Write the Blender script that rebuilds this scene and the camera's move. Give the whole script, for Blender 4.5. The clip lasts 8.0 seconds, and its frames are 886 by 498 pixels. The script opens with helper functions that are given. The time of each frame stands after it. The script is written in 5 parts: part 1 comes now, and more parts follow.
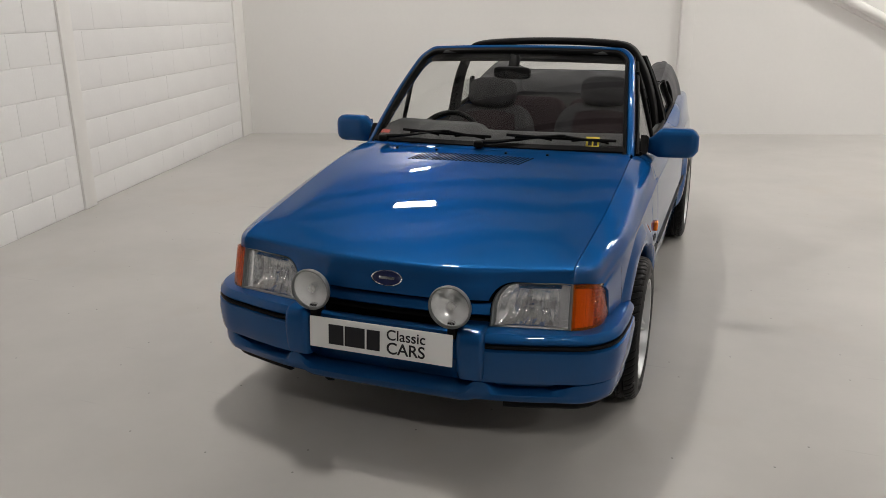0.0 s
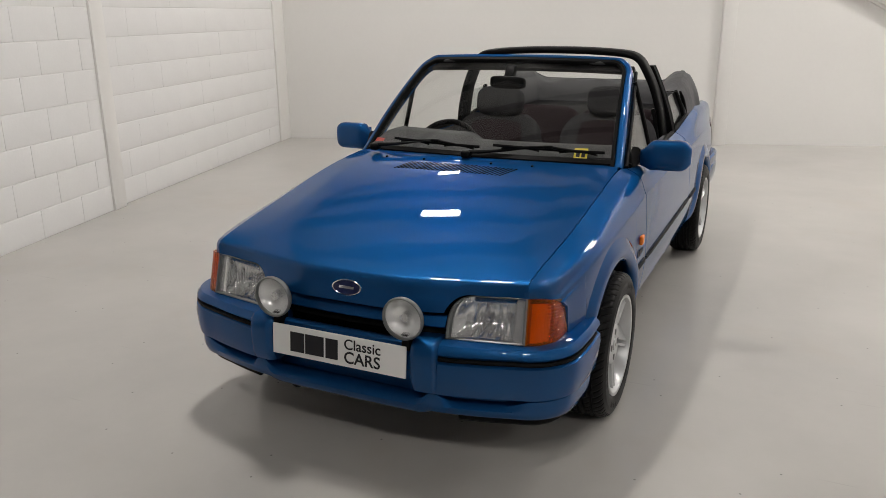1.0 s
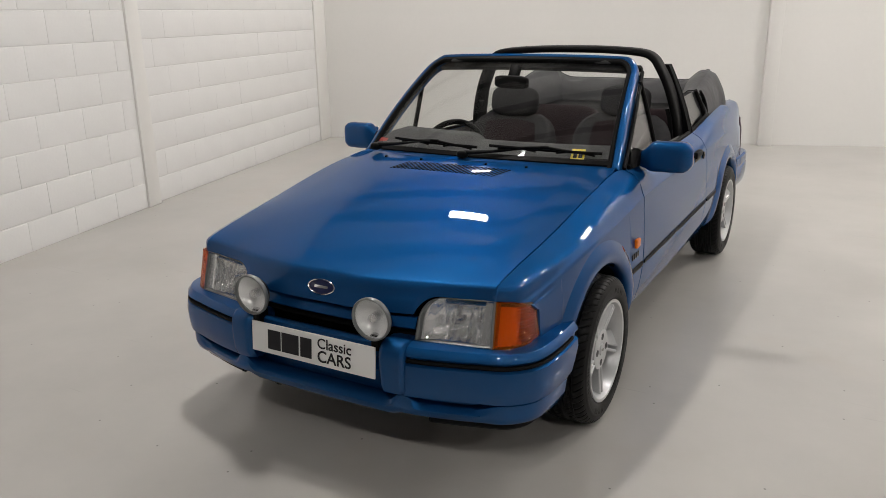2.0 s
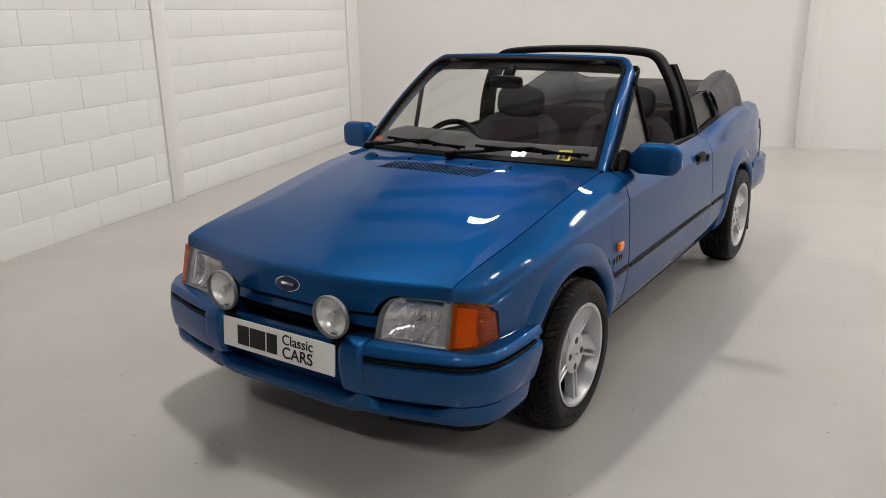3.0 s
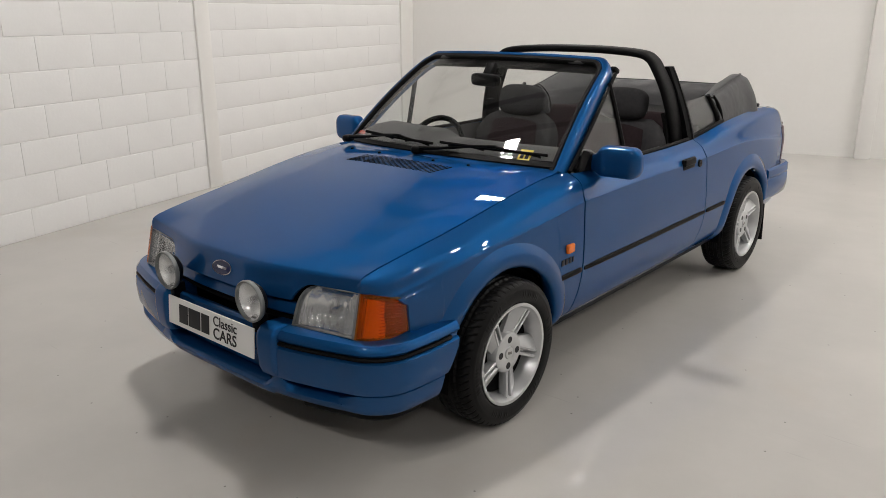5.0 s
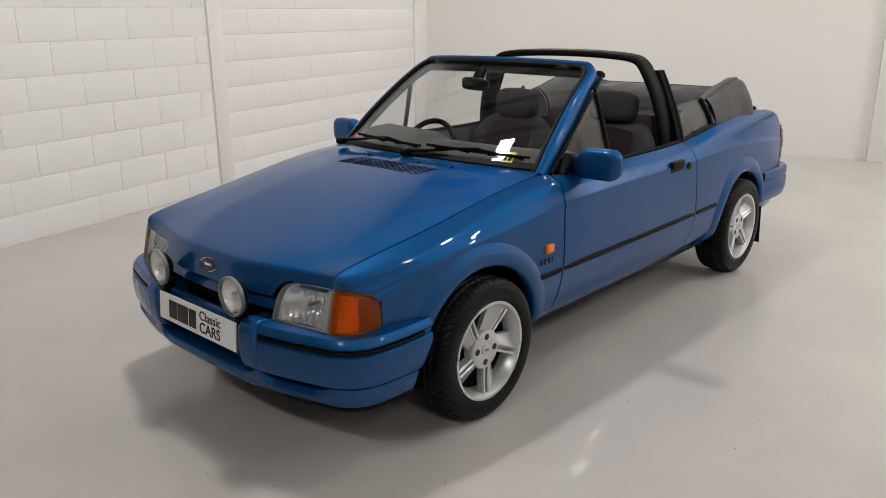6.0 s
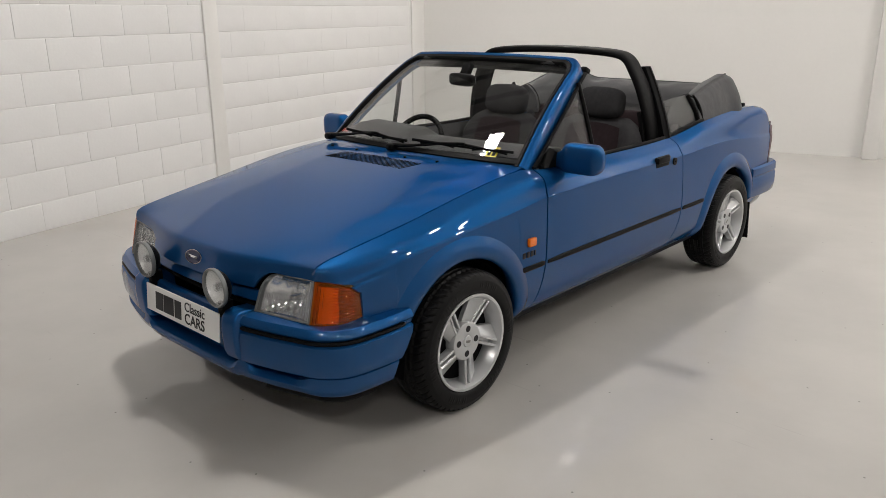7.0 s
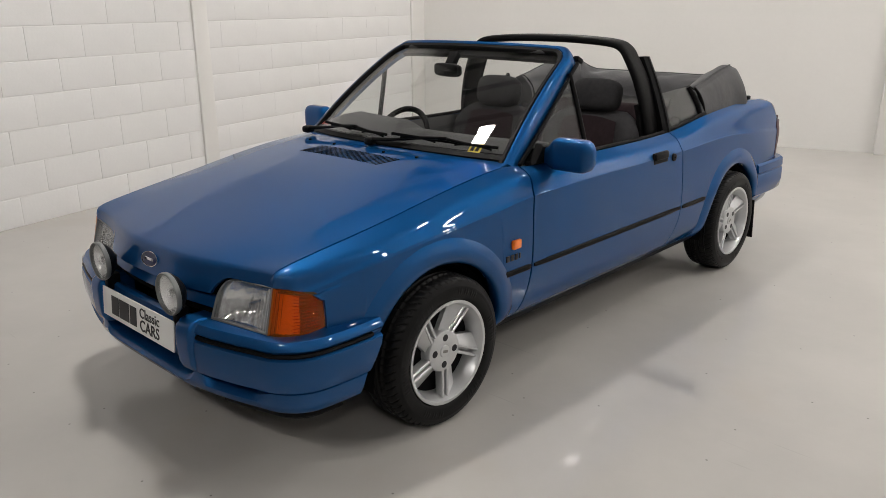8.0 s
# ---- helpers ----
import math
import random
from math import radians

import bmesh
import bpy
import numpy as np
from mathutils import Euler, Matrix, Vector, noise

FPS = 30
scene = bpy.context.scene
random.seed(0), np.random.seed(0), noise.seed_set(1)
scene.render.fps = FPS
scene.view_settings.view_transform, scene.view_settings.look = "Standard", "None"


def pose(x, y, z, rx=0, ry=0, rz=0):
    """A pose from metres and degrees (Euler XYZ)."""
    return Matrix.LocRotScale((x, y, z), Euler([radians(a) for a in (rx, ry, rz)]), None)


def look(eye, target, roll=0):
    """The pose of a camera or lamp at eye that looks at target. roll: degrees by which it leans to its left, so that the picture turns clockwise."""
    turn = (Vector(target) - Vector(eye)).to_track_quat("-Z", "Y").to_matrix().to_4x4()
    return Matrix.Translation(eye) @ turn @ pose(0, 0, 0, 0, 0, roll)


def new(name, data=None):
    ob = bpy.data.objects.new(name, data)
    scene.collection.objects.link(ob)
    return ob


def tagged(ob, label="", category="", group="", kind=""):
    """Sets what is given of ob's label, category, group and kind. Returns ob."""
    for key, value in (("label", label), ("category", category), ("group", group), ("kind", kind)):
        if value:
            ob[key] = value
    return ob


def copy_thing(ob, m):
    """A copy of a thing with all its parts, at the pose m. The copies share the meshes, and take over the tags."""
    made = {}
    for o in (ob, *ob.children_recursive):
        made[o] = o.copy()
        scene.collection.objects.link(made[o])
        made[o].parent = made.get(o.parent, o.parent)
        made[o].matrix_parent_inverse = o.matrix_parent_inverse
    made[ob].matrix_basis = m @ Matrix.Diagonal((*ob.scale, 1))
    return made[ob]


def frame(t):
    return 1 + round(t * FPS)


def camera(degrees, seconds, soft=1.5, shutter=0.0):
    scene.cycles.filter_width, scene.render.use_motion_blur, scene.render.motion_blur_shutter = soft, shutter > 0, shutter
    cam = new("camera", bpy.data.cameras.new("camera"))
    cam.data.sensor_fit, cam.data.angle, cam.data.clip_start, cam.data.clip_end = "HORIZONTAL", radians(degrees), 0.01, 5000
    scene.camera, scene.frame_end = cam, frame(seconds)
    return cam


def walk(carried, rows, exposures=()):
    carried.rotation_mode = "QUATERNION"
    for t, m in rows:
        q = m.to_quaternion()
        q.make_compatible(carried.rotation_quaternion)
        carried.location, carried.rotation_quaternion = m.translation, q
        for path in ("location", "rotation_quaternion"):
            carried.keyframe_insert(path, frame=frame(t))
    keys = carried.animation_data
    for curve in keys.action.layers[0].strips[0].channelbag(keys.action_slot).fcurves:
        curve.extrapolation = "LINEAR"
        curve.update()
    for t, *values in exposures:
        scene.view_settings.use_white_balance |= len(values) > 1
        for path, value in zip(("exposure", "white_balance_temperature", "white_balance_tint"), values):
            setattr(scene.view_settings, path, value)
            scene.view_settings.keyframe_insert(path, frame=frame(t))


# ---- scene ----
cam = camera(59.4, 8.0, soft=0.6)
PATH = [
    (0, (1.037, -2.907, 1.49), (0.365, -1.119, 0.897), -0.5),
    (0.5, (1.144, -2.81, 1.502), (0.402, -1.047, 0.916), -0.4),
    (1, (1.334, -2.768, 1.506), (0.522, -1.035, 0.926), -0.5),
    (2.5, (1.678, -2.538, 1.5), (0.67, -0.911, 0.921), -1.2),
    (3, (1.823, -2.471, 1.498), (0.763, -0.877, 0.92), -1.1),
    (3.5, (2.014, -2.427, 1.502), (0.906, -0.867, 0.92), -0.9),
    (4, (2.108, -2.357, 1.487), (0.954, -0.83, 0.906), -0.7),
    (4.5, (2.168, -2.244, 1.49), (0.972, -0.753, 0.904), -0.3),
    (5, (2.288, -2.175, 1.496), (1.051, -0.716, 0.912), -0.2),
    (6.5, (2.539, -2.118, 1.511), (1.242, -0.709, 0.933), -0.5),
    (7, (2.57, -2.103, 1.503), (1.276, -0.694, 0.92), -0.4),
    (7.5, (2.564, -2.029, 1.486), (1.267, -0.626, 0.896), -0.4),
    (8, (2.511, -1.864, 1.475), (1.204, -0.474, 0.874), -0.3),
]
walk(cam, [(t, look(eye, target, roll)) for t, eye, target, roll in PATH], [(0.0, 0.0), (1.0, 0.08), (2.5, 0.15), (4.5, 0.19), (6.5, 0.19), (8.0, 0.16)])

# ---- light ----
world = bpy.data.worlds.new("world")
scene.world = world
world.use_nodes = True
world.node_tree.nodes["Background"].inputs[0].default_value = (0.9, 0.92, 1.0, 1)
world.node_tree.nodes["Background"].inputs[1].default_value = 0.02
scene.view_settings.exposure = 0.0
LAMP_POWER = 206.0
CEILING = 4.35
ROOM = pose(0, 0, 0, 0, 0, 14.15)
WALL_U = -3.168

# ---- materials ----


def material(name, colour, rough=0.5, metal=0.0, coat=0.0, coat_rough=0.03, spec=0.5, vary=0.0, vary_scale=3.0, grain=0.0, grain_scale=60.0,
             bump=0.0, bump_scale=80.0, bump_dist=0.002, rough_vary=0.0, fine=0.0, fine_scale=300.0, sheen=0.0, random_tone=0.0):
    m = bpy.data.materials.new(name)
    m.use_nodes = True
    nt = m.node_tree
    b = nt.nodes["Principled BSDF"]
    b.inputs["Base Color"].default_value = (*colour, 1)
    b.inputs["Roughness"].default_value = rough
    b.inputs["Metallic"].default_value = metal
    b.inputs["Coat Weight"].default_value = coat
    b.inputs["Coat Roughness"].default_value = coat_rough
    b.inputs["Specular IOR Level"].default_value = spec
    b.inputs["Sheen Weight"].default_value = sheen
    tc = nt.nodes.new("ShaderNodeTexCoord")
    out = None

    def noise_node(scale, detail=4.0):
        n = nt.nodes.new("ShaderNodeTexNoise")
        n.inputs["Scale"].default_value = scale
        n.inputs["Detail"].default_value = detail
        nt.links.new(tc.outputs["Object"], n.inputs["Vector"])
        return n

    def scaled(value_socket, low, high):
        r = nt.nodes.new("ShaderNodeMapRange")
        r.inputs["From Min"].default_value, r.inputs["From Max"].default_value = 0.3, 0.7
        r.inputs["To Min"].default_value, r.inputs["To Max"].default_value = low, high
        nt.links.new(value_socket, r.inputs["Value"])
        return r.outputs["Result"]

    factors = []
    if vary:
        factors.append(scaled(noise_node(vary_scale).outputs["Fac"], 1 - vary, 1 + vary))
    if grain:
        factors.append(scaled(noise_node(grain_scale, 2.0).outputs["Fac"], 1 - grain, 1 + grain))
    if fine:
        factors.append(scaled(noise_node(fine_scale, 1.0).outputs["Fac"], 1 - fine, 1 + fine))
    if random_tone:
        oi = nt.nodes.new("ShaderNodeObjectInfo")
        r = nt.nodes.new("ShaderNodeMapRange")
        r.inputs["To Min"].default_value, r.inputs["To Max"].default_value = 1 - random_tone, 1 + random_tone
        nt.links.new(oi.outputs["Random"], r.inputs["Value"])
        factors.append(r.outputs["Result"])
    if factors:
        for f in factors:
            v = nt.nodes.new("ShaderNodeVectorMath")
            v.operation = "SCALE"
            if out is None:
                v.inputs[0].default_value = colour
            else:
                nt.links.new(out, v.inputs[0])
            nt.links.new(f, v.inputs["Scale"])
            out = v.outputs["Vector"]
        nt.links.new(out, b.inputs["Base Color"])
    if rough_vary:
        nt.links.new(scaled(noise_node(5.0).outputs["Fac"], max(0.01, rough - rough_vary), rough + rough_vary), b.inputs["Roughness"])
    if bump:
        bn = nt.nodes.new("ShaderNodeBump")
        bn.inputs["Strength"].default_value = bump
        bn.inputs["Distance"].default_value = bump_dist
        nt.links.new(noise_node(bump_scale, 5.0).outputs["Fac"], bn.inputs["Height"])
        nt.links.new(bn.outputs["Normal"], b.inputs["Normal"])
    return m


def glass_material(name, tint, gloss_rough=0.0, least=0.04, most=0.75):
    """Clear glass: see-through, with gloss that grows towards grazing angles."""
    m = bpy.data.materials.new(name)
    m.use_nodes = True
    nt = m.node_tree
    nt.nodes.clear()
    o = nt.nodes.new("ShaderNodeOutputMaterial")
    mix = nt.nodes.new("ShaderNodeMixShader")
    tr = nt.nodes.new("ShaderNodeBsdfTransparent")
    gl = nt.nodes.new("ShaderNodeBsdfGlossy")
    lw = nt.nodes.new("ShaderNodeLayerWeight")
    lw.inputs["Blend"].default_value = 0.5
    pw = nt.nodes.new("ShaderNodeMath")
    pw.operation = "POWER"
    pw.inputs[1].default_value = 4.5
    ma = nt.nodes.new("ShaderNodeMath")
    ma.operation = "MULTIPLY_ADD"
    ma.inputs[1].default_value, ma.inputs[2].default_value = most, least
    tr.inputs["Color"].default_value = (*tint, 1)
    gl.inputs["Roughness"].default_value = gloss_rough
    nt.links.new(lw.outputs["Facing"], pw.inputs[0])
    nt.links.new(pw.outputs[0], ma.inputs[0])
    nt.links.new(ma.outputs[0], mix.inputs[0])
    nt.links.new(tr.outputs[0], mix.inputs[1])
    nt.links.new(gl.outputs[0], mix.inputs[2])
    nt.links.new(mix.outputs[0], o.inputs[0])
    return m


def lamp_material(name, colour, strength):
    m = bpy.data.materials.new(name)
    m.use_nodes = True
    nt = m.node_tree
    nt.nodes.clear()
    o = nt.nodes.new("ShaderNodeOutputMaterial")
    e = nt.nodes.new("ShaderNodeEmission")
    e.inputs[0].default_value = (*colour, 1)
    e.inputs[1].default_value = strength
    nt.links.new(e.outputs[0], o.inputs[0])
    return m


PAINT = material("blue_metallic_paint", (0.0088, 0.0745, 0.223), rough=0.50, metal=0.72, spec=0.0, coat=1.0, coat_rough=0.006, fine=0.14, fine_scale=1500.0, vary=0.03)
PAINT.node_tree.nodes["Principled BSDF"].inputs["Coat IOR"].default_value = 1.35
PAINT.node_tree.nodes["Principled BSDF"].inputs["Specular Tint"].default_value = (0.10, 0.35, 0.60, 1)
BLACK = material("black_plastic", (0.0042, 0.0042, 0.0046), rough=0.48, spec=0.09, grain=0.2, grain_scale=200.0, bump=0.15, bump_scale=500.0)
RUBBER = material("black_rubber", (0.0045, 0.0045, 0.005), rough=0.5, spec=0.08, vary=0.2, vary_scale=20.0, bump=0.1, bump_scale=400.0)
TYRE = material("tyre_rubber", (0.0050, 0.0050, 0.0054), rough=0.46, spec=0.15, vary=0.25, vary_scale=14.0, bump=0.12, bump_scale=300.0)
# near-black of the unlit insides; also stands in for shade in slots and wheels
DARK = material("dark_recess", (0.003, 0.003, 0.0035), rough=0.8, spec=0.08, vary=0.2)
ALLOY = material("silver_alloy_paint", (0.54, 0.55, 0.56), rough=0.36, metal=0.55, coat=0.4, coat_rough=0.1, vary=0.04, vary_scale=12.0, grain=0.03, grain_scale=600.0)
CHROME = material("chrome", (0.75, 0.76, 0.78), rough=0.12, metal=1.0, vary=0.03)
STEEL = material("brake_steel", (0.25, 0.24, 0.23), rough=0.4, metal=0.9, vary=0.2, vary_scale=30.0)
CLOTH = material("charcoal_seat_cloth", (0.034, 0.0335, 0.0355), rough=0.95, spec=0.1, grain=0.10, grain_scale=45.0, vary=0.12, vary_scale=10.0)
PLUM = material("plum_seat_cloth", (0.024, 0.0165, 0.0185), rough=0.95, spec=0.1, grain=0.10, grain_scale=45.0, vary=0.10, vary_scale=10.0)
TRIM = material("grey_interior_plastic", (0.060, 0.060, 0.062), rough=0.6, spec=0.2, grain=0.06, grain_scale=250.0, bump=0.06, bump_scale=600.0)
HOOD = material("grey_vinyl_hood", (0.058, 0.058, 0.062), rough=0.55, spec=0.3, vary=0.12, vary_scale=6.0, grain=0.12, grain_scale=300.0, bump=0.5, bump_scale=14.0, bump_dist=0.012)
GLASS = glass_material("window_glass", (0.955, 0.97, 0.965), least=0.035)
SCREEN = glass_material("windscreen_glass", (0.985, 0.992, 0.988), least=0.05)
WALL = material("white_wall_paint", (0.74, 0.73, 0.71), rough=0.6, vary=0.012, vary_scale=0.8, grain=0.006, grain_scale=25.0, bump=0.06, bump_scale=45.0, bump_dist=0.003)
BLOCK = material("white_painted_block", (0.755, 0.75, 0.745), rough=0.5, vary=0.012, vary_scale=2.5, grain=0.006, grain_scale=40.0, bump=0.22, bump_scale=60.0, bump_dist=0.003, random_tone=0.004)
MORTAR = material("painted_mortar", (0.75, 0.745, 0.735), rough=0.6, vary=0.02, vary_scale=6.0, bump=0.4, bump_scale=90.0)
JOIST = material("dark_joist_paint", (0.025, 0.025, 0.026), rough=0.6, vary=0.08, vary_scale=2.0)
# grey of an unseen wall, set to dim what the doors reflect
PALEGREY = material("unseen_wall_pale_grey", (0.38, 0.38, 0.376), rough=0.7, vary=0.03, vary_scale=1.5, bump=0.1, bump_scale=45.0)
# duller than the wall below; unseen, set to weaken its reflection in the bonnet
UPPER = material("unseen_upper_wall_tone", (0.52, 0.515, 0.51), rough=0.7, vary=0.03, vary_scale=1.5, bump=0.1, bump_scale=45.0)
# grey of unseen walls, set so nose and bumper reflect dark
GREYWALL = material("unseen_wall_mid_grey", (0.20, 0.20, 0.205), rough=0.7, vary=0.04, vary_scale=1.5, bump=0.1, bump_scale=45.0)
# unseen ceiling, kept grey so the bonnet reflects little haze
CEIL = material("unseen_ceiling_grey", (0.30, 0.30, 0.297), rough=0.8, vary=0.03)
WHITE = material("white_plate", (0.80, 0.80, 0.79), rough=0.25, coat=0.3, vary=0.015, vary_scale=10.0)
INK = material("charcoal_print", (0.020, 0.020, 0.023), rough=0.4, spec=0.2, vary=0.05)
YELLOW = material("yellow_sticker", (0.78, 0.60, 0.03), rough=0.45, vary=0.05)
RED = material("red_sticker", (0.55, 0.08, 0.06), rough=0.5, vary=0.1)
NAVY = material("navy_enamel", (0.006, 0.012, 0.06), rough=0.35, coat=0.15, vary=0.05)
REDLENS = material("red_lamp_plastic", (0.05, 0.007, 0.009), rough=0.4, coat=0.15, vary=0.1)
REFLECTOR = material("lamp_reflector", (0.95, 0.96, 0.97), rough=0.07, metal=0.88, vary=0.05, vary_scale=15.0)
BOWL = material("bright_lamp_bowl", (0.94, 0.95, 0.95), rough=0.18, metal=0.45, vary=0.04, vary_scale=25.0)
LAMPWHITE = material("white_lamp_housing", (0.36, 0.36, 0.35), rough=0.35, vary=0.04, vary_scale=20.0)
GREYRIM = material("grey_lamp_rim", (0.16, 0.17, 0.17), rough=0.4, metal=0.4, vary=0.1)
TUBE = lamp_material("lamp_diffuser", (1.0, 0.95, 0.90), LAMP_POWER)


def ribbed_lens(name, colour, transparency, rough=0.06):
    """Moulded lamp lens: coloured, clear in part, with fine vertical flutes in its relief."""
    m = bpy.data.materials.new(name)
    m.use_nodes = True
    nt = m.node_tree
    b = nt.nodes["Principled BSDF"]
    b.inputs["Base Color"].default_value = (*colour, 1)
    b.inputs["Roughness"].default_value = rough
    b.inputs["Coat Weight"].default_value = 0.5
    tc = nt.nodes.new("ShaderNodeTexCoord")
    w = nt.nodes.new("ShaderNodeTexWave")
    w.bands_direction = "X"
    w.inputs["Scale"].default_value = 26.0
    w.inputs["Distortion"].default_value = 0.6
    nt.links.new(tc.outputs["Object"], w.inputs["Vector"])
    bn = nt.nodes.new("ShaderNodeBump")
    bn.inputs["Strength"].default_value = 0.55
    bn.inputs["Distance"].default_value = 0.004
    nt.links.new(w.outputs["Fac"], bn.inputs["Height"])
    nt.links.new(bn.outputs["Normal"], b.inputs["Normal"])
    t = nt.nodes.new("ShaderNodeBsdfTransparent")
    t.inputs[0].default_value = (*[min(0.97, c * 1.3) for c in colour], 1)
    mx = nt.nodes.new("ShaderNodeMixShader")
    mx.inputs[0].default_value = transparency
    nt.links.new(b.outputs[0], mx.inputs[1])
    nt.links.new(t.outputs[0], mx.inputs[2])
    nt.links.new(mx.outputs[0], nt.nodes["Material Output"].inputs[0])
    return m


LENS = ribbed_lens("clear_moulded_lens", (0.96, 0.97, 0.96), 0.78, 0.03)
AMBER = ribbed_lens("amber_lens", (0.93, 0.225, 0.006), 0.20, 0.05)
REPEATER = material("amber_repeater_plastic", (0.80, 0.17, 0.006), rough=0.18, coat=0.4, vary=0.06, vary_scale=60.0)
ROUNDLENS = ribbed_lens("clear_round_lens", (0.96, 0.97, 0.96), 0.62, 0.02)
for m, ior, clear, coat, relief in ((LENS, 1.42, 0.96, 0.0, 0.12), (AMBER, 1.35, 0.92, 0.30, 0.35), (ROUNDLENS, 1.40, 0.97, 0.0, 0.06)):
    b = m.node_tree.nodes["Principled BSDF"]
    b.inputs["Transmission Weight"].default_value = clear
    b.inputs["IOR"].default_value = ior
    b.inputs["Coat Weight"].default_value = coat
    m.node_tree.nodes["Bump"].inputs["Strength"].default_value = relief


def floor_material():
    m = bpy.data.materials.new("grey_epoxy_floor")
    m.use_nodes = True
    nt = m.node_tree
    b = nt.nodes["Principled BSDF"]
    tc = nt.nodes.new("ShaderNodeTexCoord")

    def noise_node(scale, detail=5.0, rough=0.55):
        n = nt.nodes.new("ShaderNodeTexNoise")
        n.inputs["Scale"].default_value, n.inputs["Detail"].default_value, n.inputs["Roughness"].default_value = scale, detail, rough
        nt.links.new(tc.outputs["Object"], n.inputs["Vector"])
        return n.outputs["Fac"]

    ramp = nt.nodes.new("ShaderNodeValToRGB")
    ramp.color_ramp.elements[0].position, ramp.color_ramp.elements[0].color = 0.25, (0.405, 0.392, 0.372, 1)
    ramp.color_ramp.elements[1].position, ramp.color_ramp.elements[1].color = 0.75, (0.492, 0.476, 0.450, 1)
    nt.links.new(noise_node(1.1, 6.0, 0.6), ramp.inputs[0])
    specks = nt.nodes.new("ShaderNodeTexVoronoi")
    specks.inputs["Scale"].default_value = 2.3
    specks.voronoi_dimensions = "2D"
    nt.links.new(tc.outputs["Object"], specks.inputs["Vector"])
    sm = nt.nodes.new("ShaderNodeMapRange")
    sm.inputs["From Min"].default_value, sm.inputs["From Max"].default_value = 0.006, 0.012
    sm.inputs["To Min"].default_value, sm.inputs["To Max"].default_value = 0.45, 1.0
    nt.links.new(specks.outputs["Distance"], sm.inputs["Value"])
    sc = nt.nodes.new("ShaderNodeVectorMath")
    sc.operation = "SCALE"
    # faint warm stains and thin scuffs in the coating
    stain = nt.nodes.new("ShaderNodeMapRange")
    stain.inputs["From Min"].default_value, stain.inputs["From Max"].default_value = 0.56, 0.74
    stain.inputs["To Min"].default_value, stain.inputs["To Max"].default_value = 0.0, 0.55
    nt.links.new(noise_node(0.75, 4.0, 0.7), stain.inputs["Value"])
    warm = nt.nodes.new("ShaderNodeMix")
    warm.data_type = "RGBA"
    warm.inputs[7].default_value = (0.44, 0.395, 0.345, 1)
    nt.links.new(stain.outputs[0], warm.inputs[0])
    nt.links.new(ramp.outputs[0], warm.inputs[6])
    stretch = nt.nodes.new("ShaderNodeMapping")
    stretch.inputs["Rotation"].default_value = (0, 0, 0.6)
    stretch.inputs["Scale"].default_value = (1.6, 34.0, 1.0)
    nt.links.new(tc.outputs["Object"], stretch.inputs["Vector"])
    lines = nt.nodes.new("ShaderNodeTexNoise")
    lines.inputs["Scale"].default_value, lines.inputs["Detail"].default_value = 1.0, 3.0
    nt.links.new(stretch.outputs[0], lines.inputs["Vector"])
    scuff = nt.nodes.new("ShaderNodeMapRange")
    scuff.inputs["From Min"].default_value, scuff.inputs["From Max"].default_value = 0.70, 0.76
    scuff.inputs["To Min"].default_value, scuff.inputs["To Max"].default_value = 1.0, 0.88
    nt.links.new(lines.outputs["Fac"], scuff.inputs["Value"])
    marks = nt.nodes.new("ShaderNodeMath")
    marks.operation = "MULTIPLY"
    nt.links.new(sm.outputs[0], marks.inputs[0])
    nt.links.new(scuff.outputs[0], marks.inputs[1])
    nt.links.new(warm.outputs[2], sc.inputs[0])
    nt.links.new(marks.outputs[0], sc.inputs["Scale"])
    nt.links.new(sc.outputs[0], b.inputs["Base Color"])
    b.inputs["Roughness"].default_value = 0.30
    b.inputs["Coat Weight"].default_value = 0.50
    gloss = nt.nodes.new("ShaderNodeMapRange")
    gloss.inputs["From Min"].default_value, gloss.inputs["From Max"].default_value = 0.35, 0.65
    gloss.inputs["To Min"].default_value, gloss.inputs["To Max"].default_value = 0.055, 0.105
    nt.links.new(noise_node(1.7, 5.0, 0.6), gloss.inputs["Value"])
    nt.links.new(gloss.outputs[0], b.inputs["Coat Roughness"])
    b.inputs["Specular IOR Level"].default_value = 0.20
    bn = nt.nodes.new("ShaderNodeBump")
    bn.inputs["Strength"].default_value, bn.inputs["Distance"].default_value = 0.05, 0.003
    nt.links.new(noise_node(9.0, 6.0, 0.6), bn.inputs["Height"])
    nt.links.new(bn.outputs["Normal"], b.inputs["Normal"])
    return m


FLOOR = floor_material()

# ---- mesh helpers ----


def link_mesh(name, bm, mat, angle=38.0):
    bmesh.ops.remove_doubles(bm, verts=bm.verts, dist=1e-5)
    bmesh.ops.recalc_face_normals(bm, faces=bm.faces)
    me = bpy.data.meshes.new(name)
    bm.to_mesh(me)
    bm.free()
    me.materials.append(mat)
    me.shade_smooth()
    me.set_sharp_from_angle(angle=radians(angle))
    return new(name, me)


def part(name, bm, mat, parent=None, label="", angle=38.0):
    ob = link_mesh(name, bm, mat, angle)
    if parent is not None:
        ob.parent = parent
        ob.matrix_parent_inverse = parent.matrix_world.inverted() if parent.type == "EMPTY" else Matrix.Identity(4)
    if label:
        ob["label"] = label
    return ob


def mirrored(bm):
    other = bm.copy()
    for v in other.verts:
        v.co.x = -v.co.x
    bmesh.ops.reverse_faces(other, faces=other.faces)
    return other


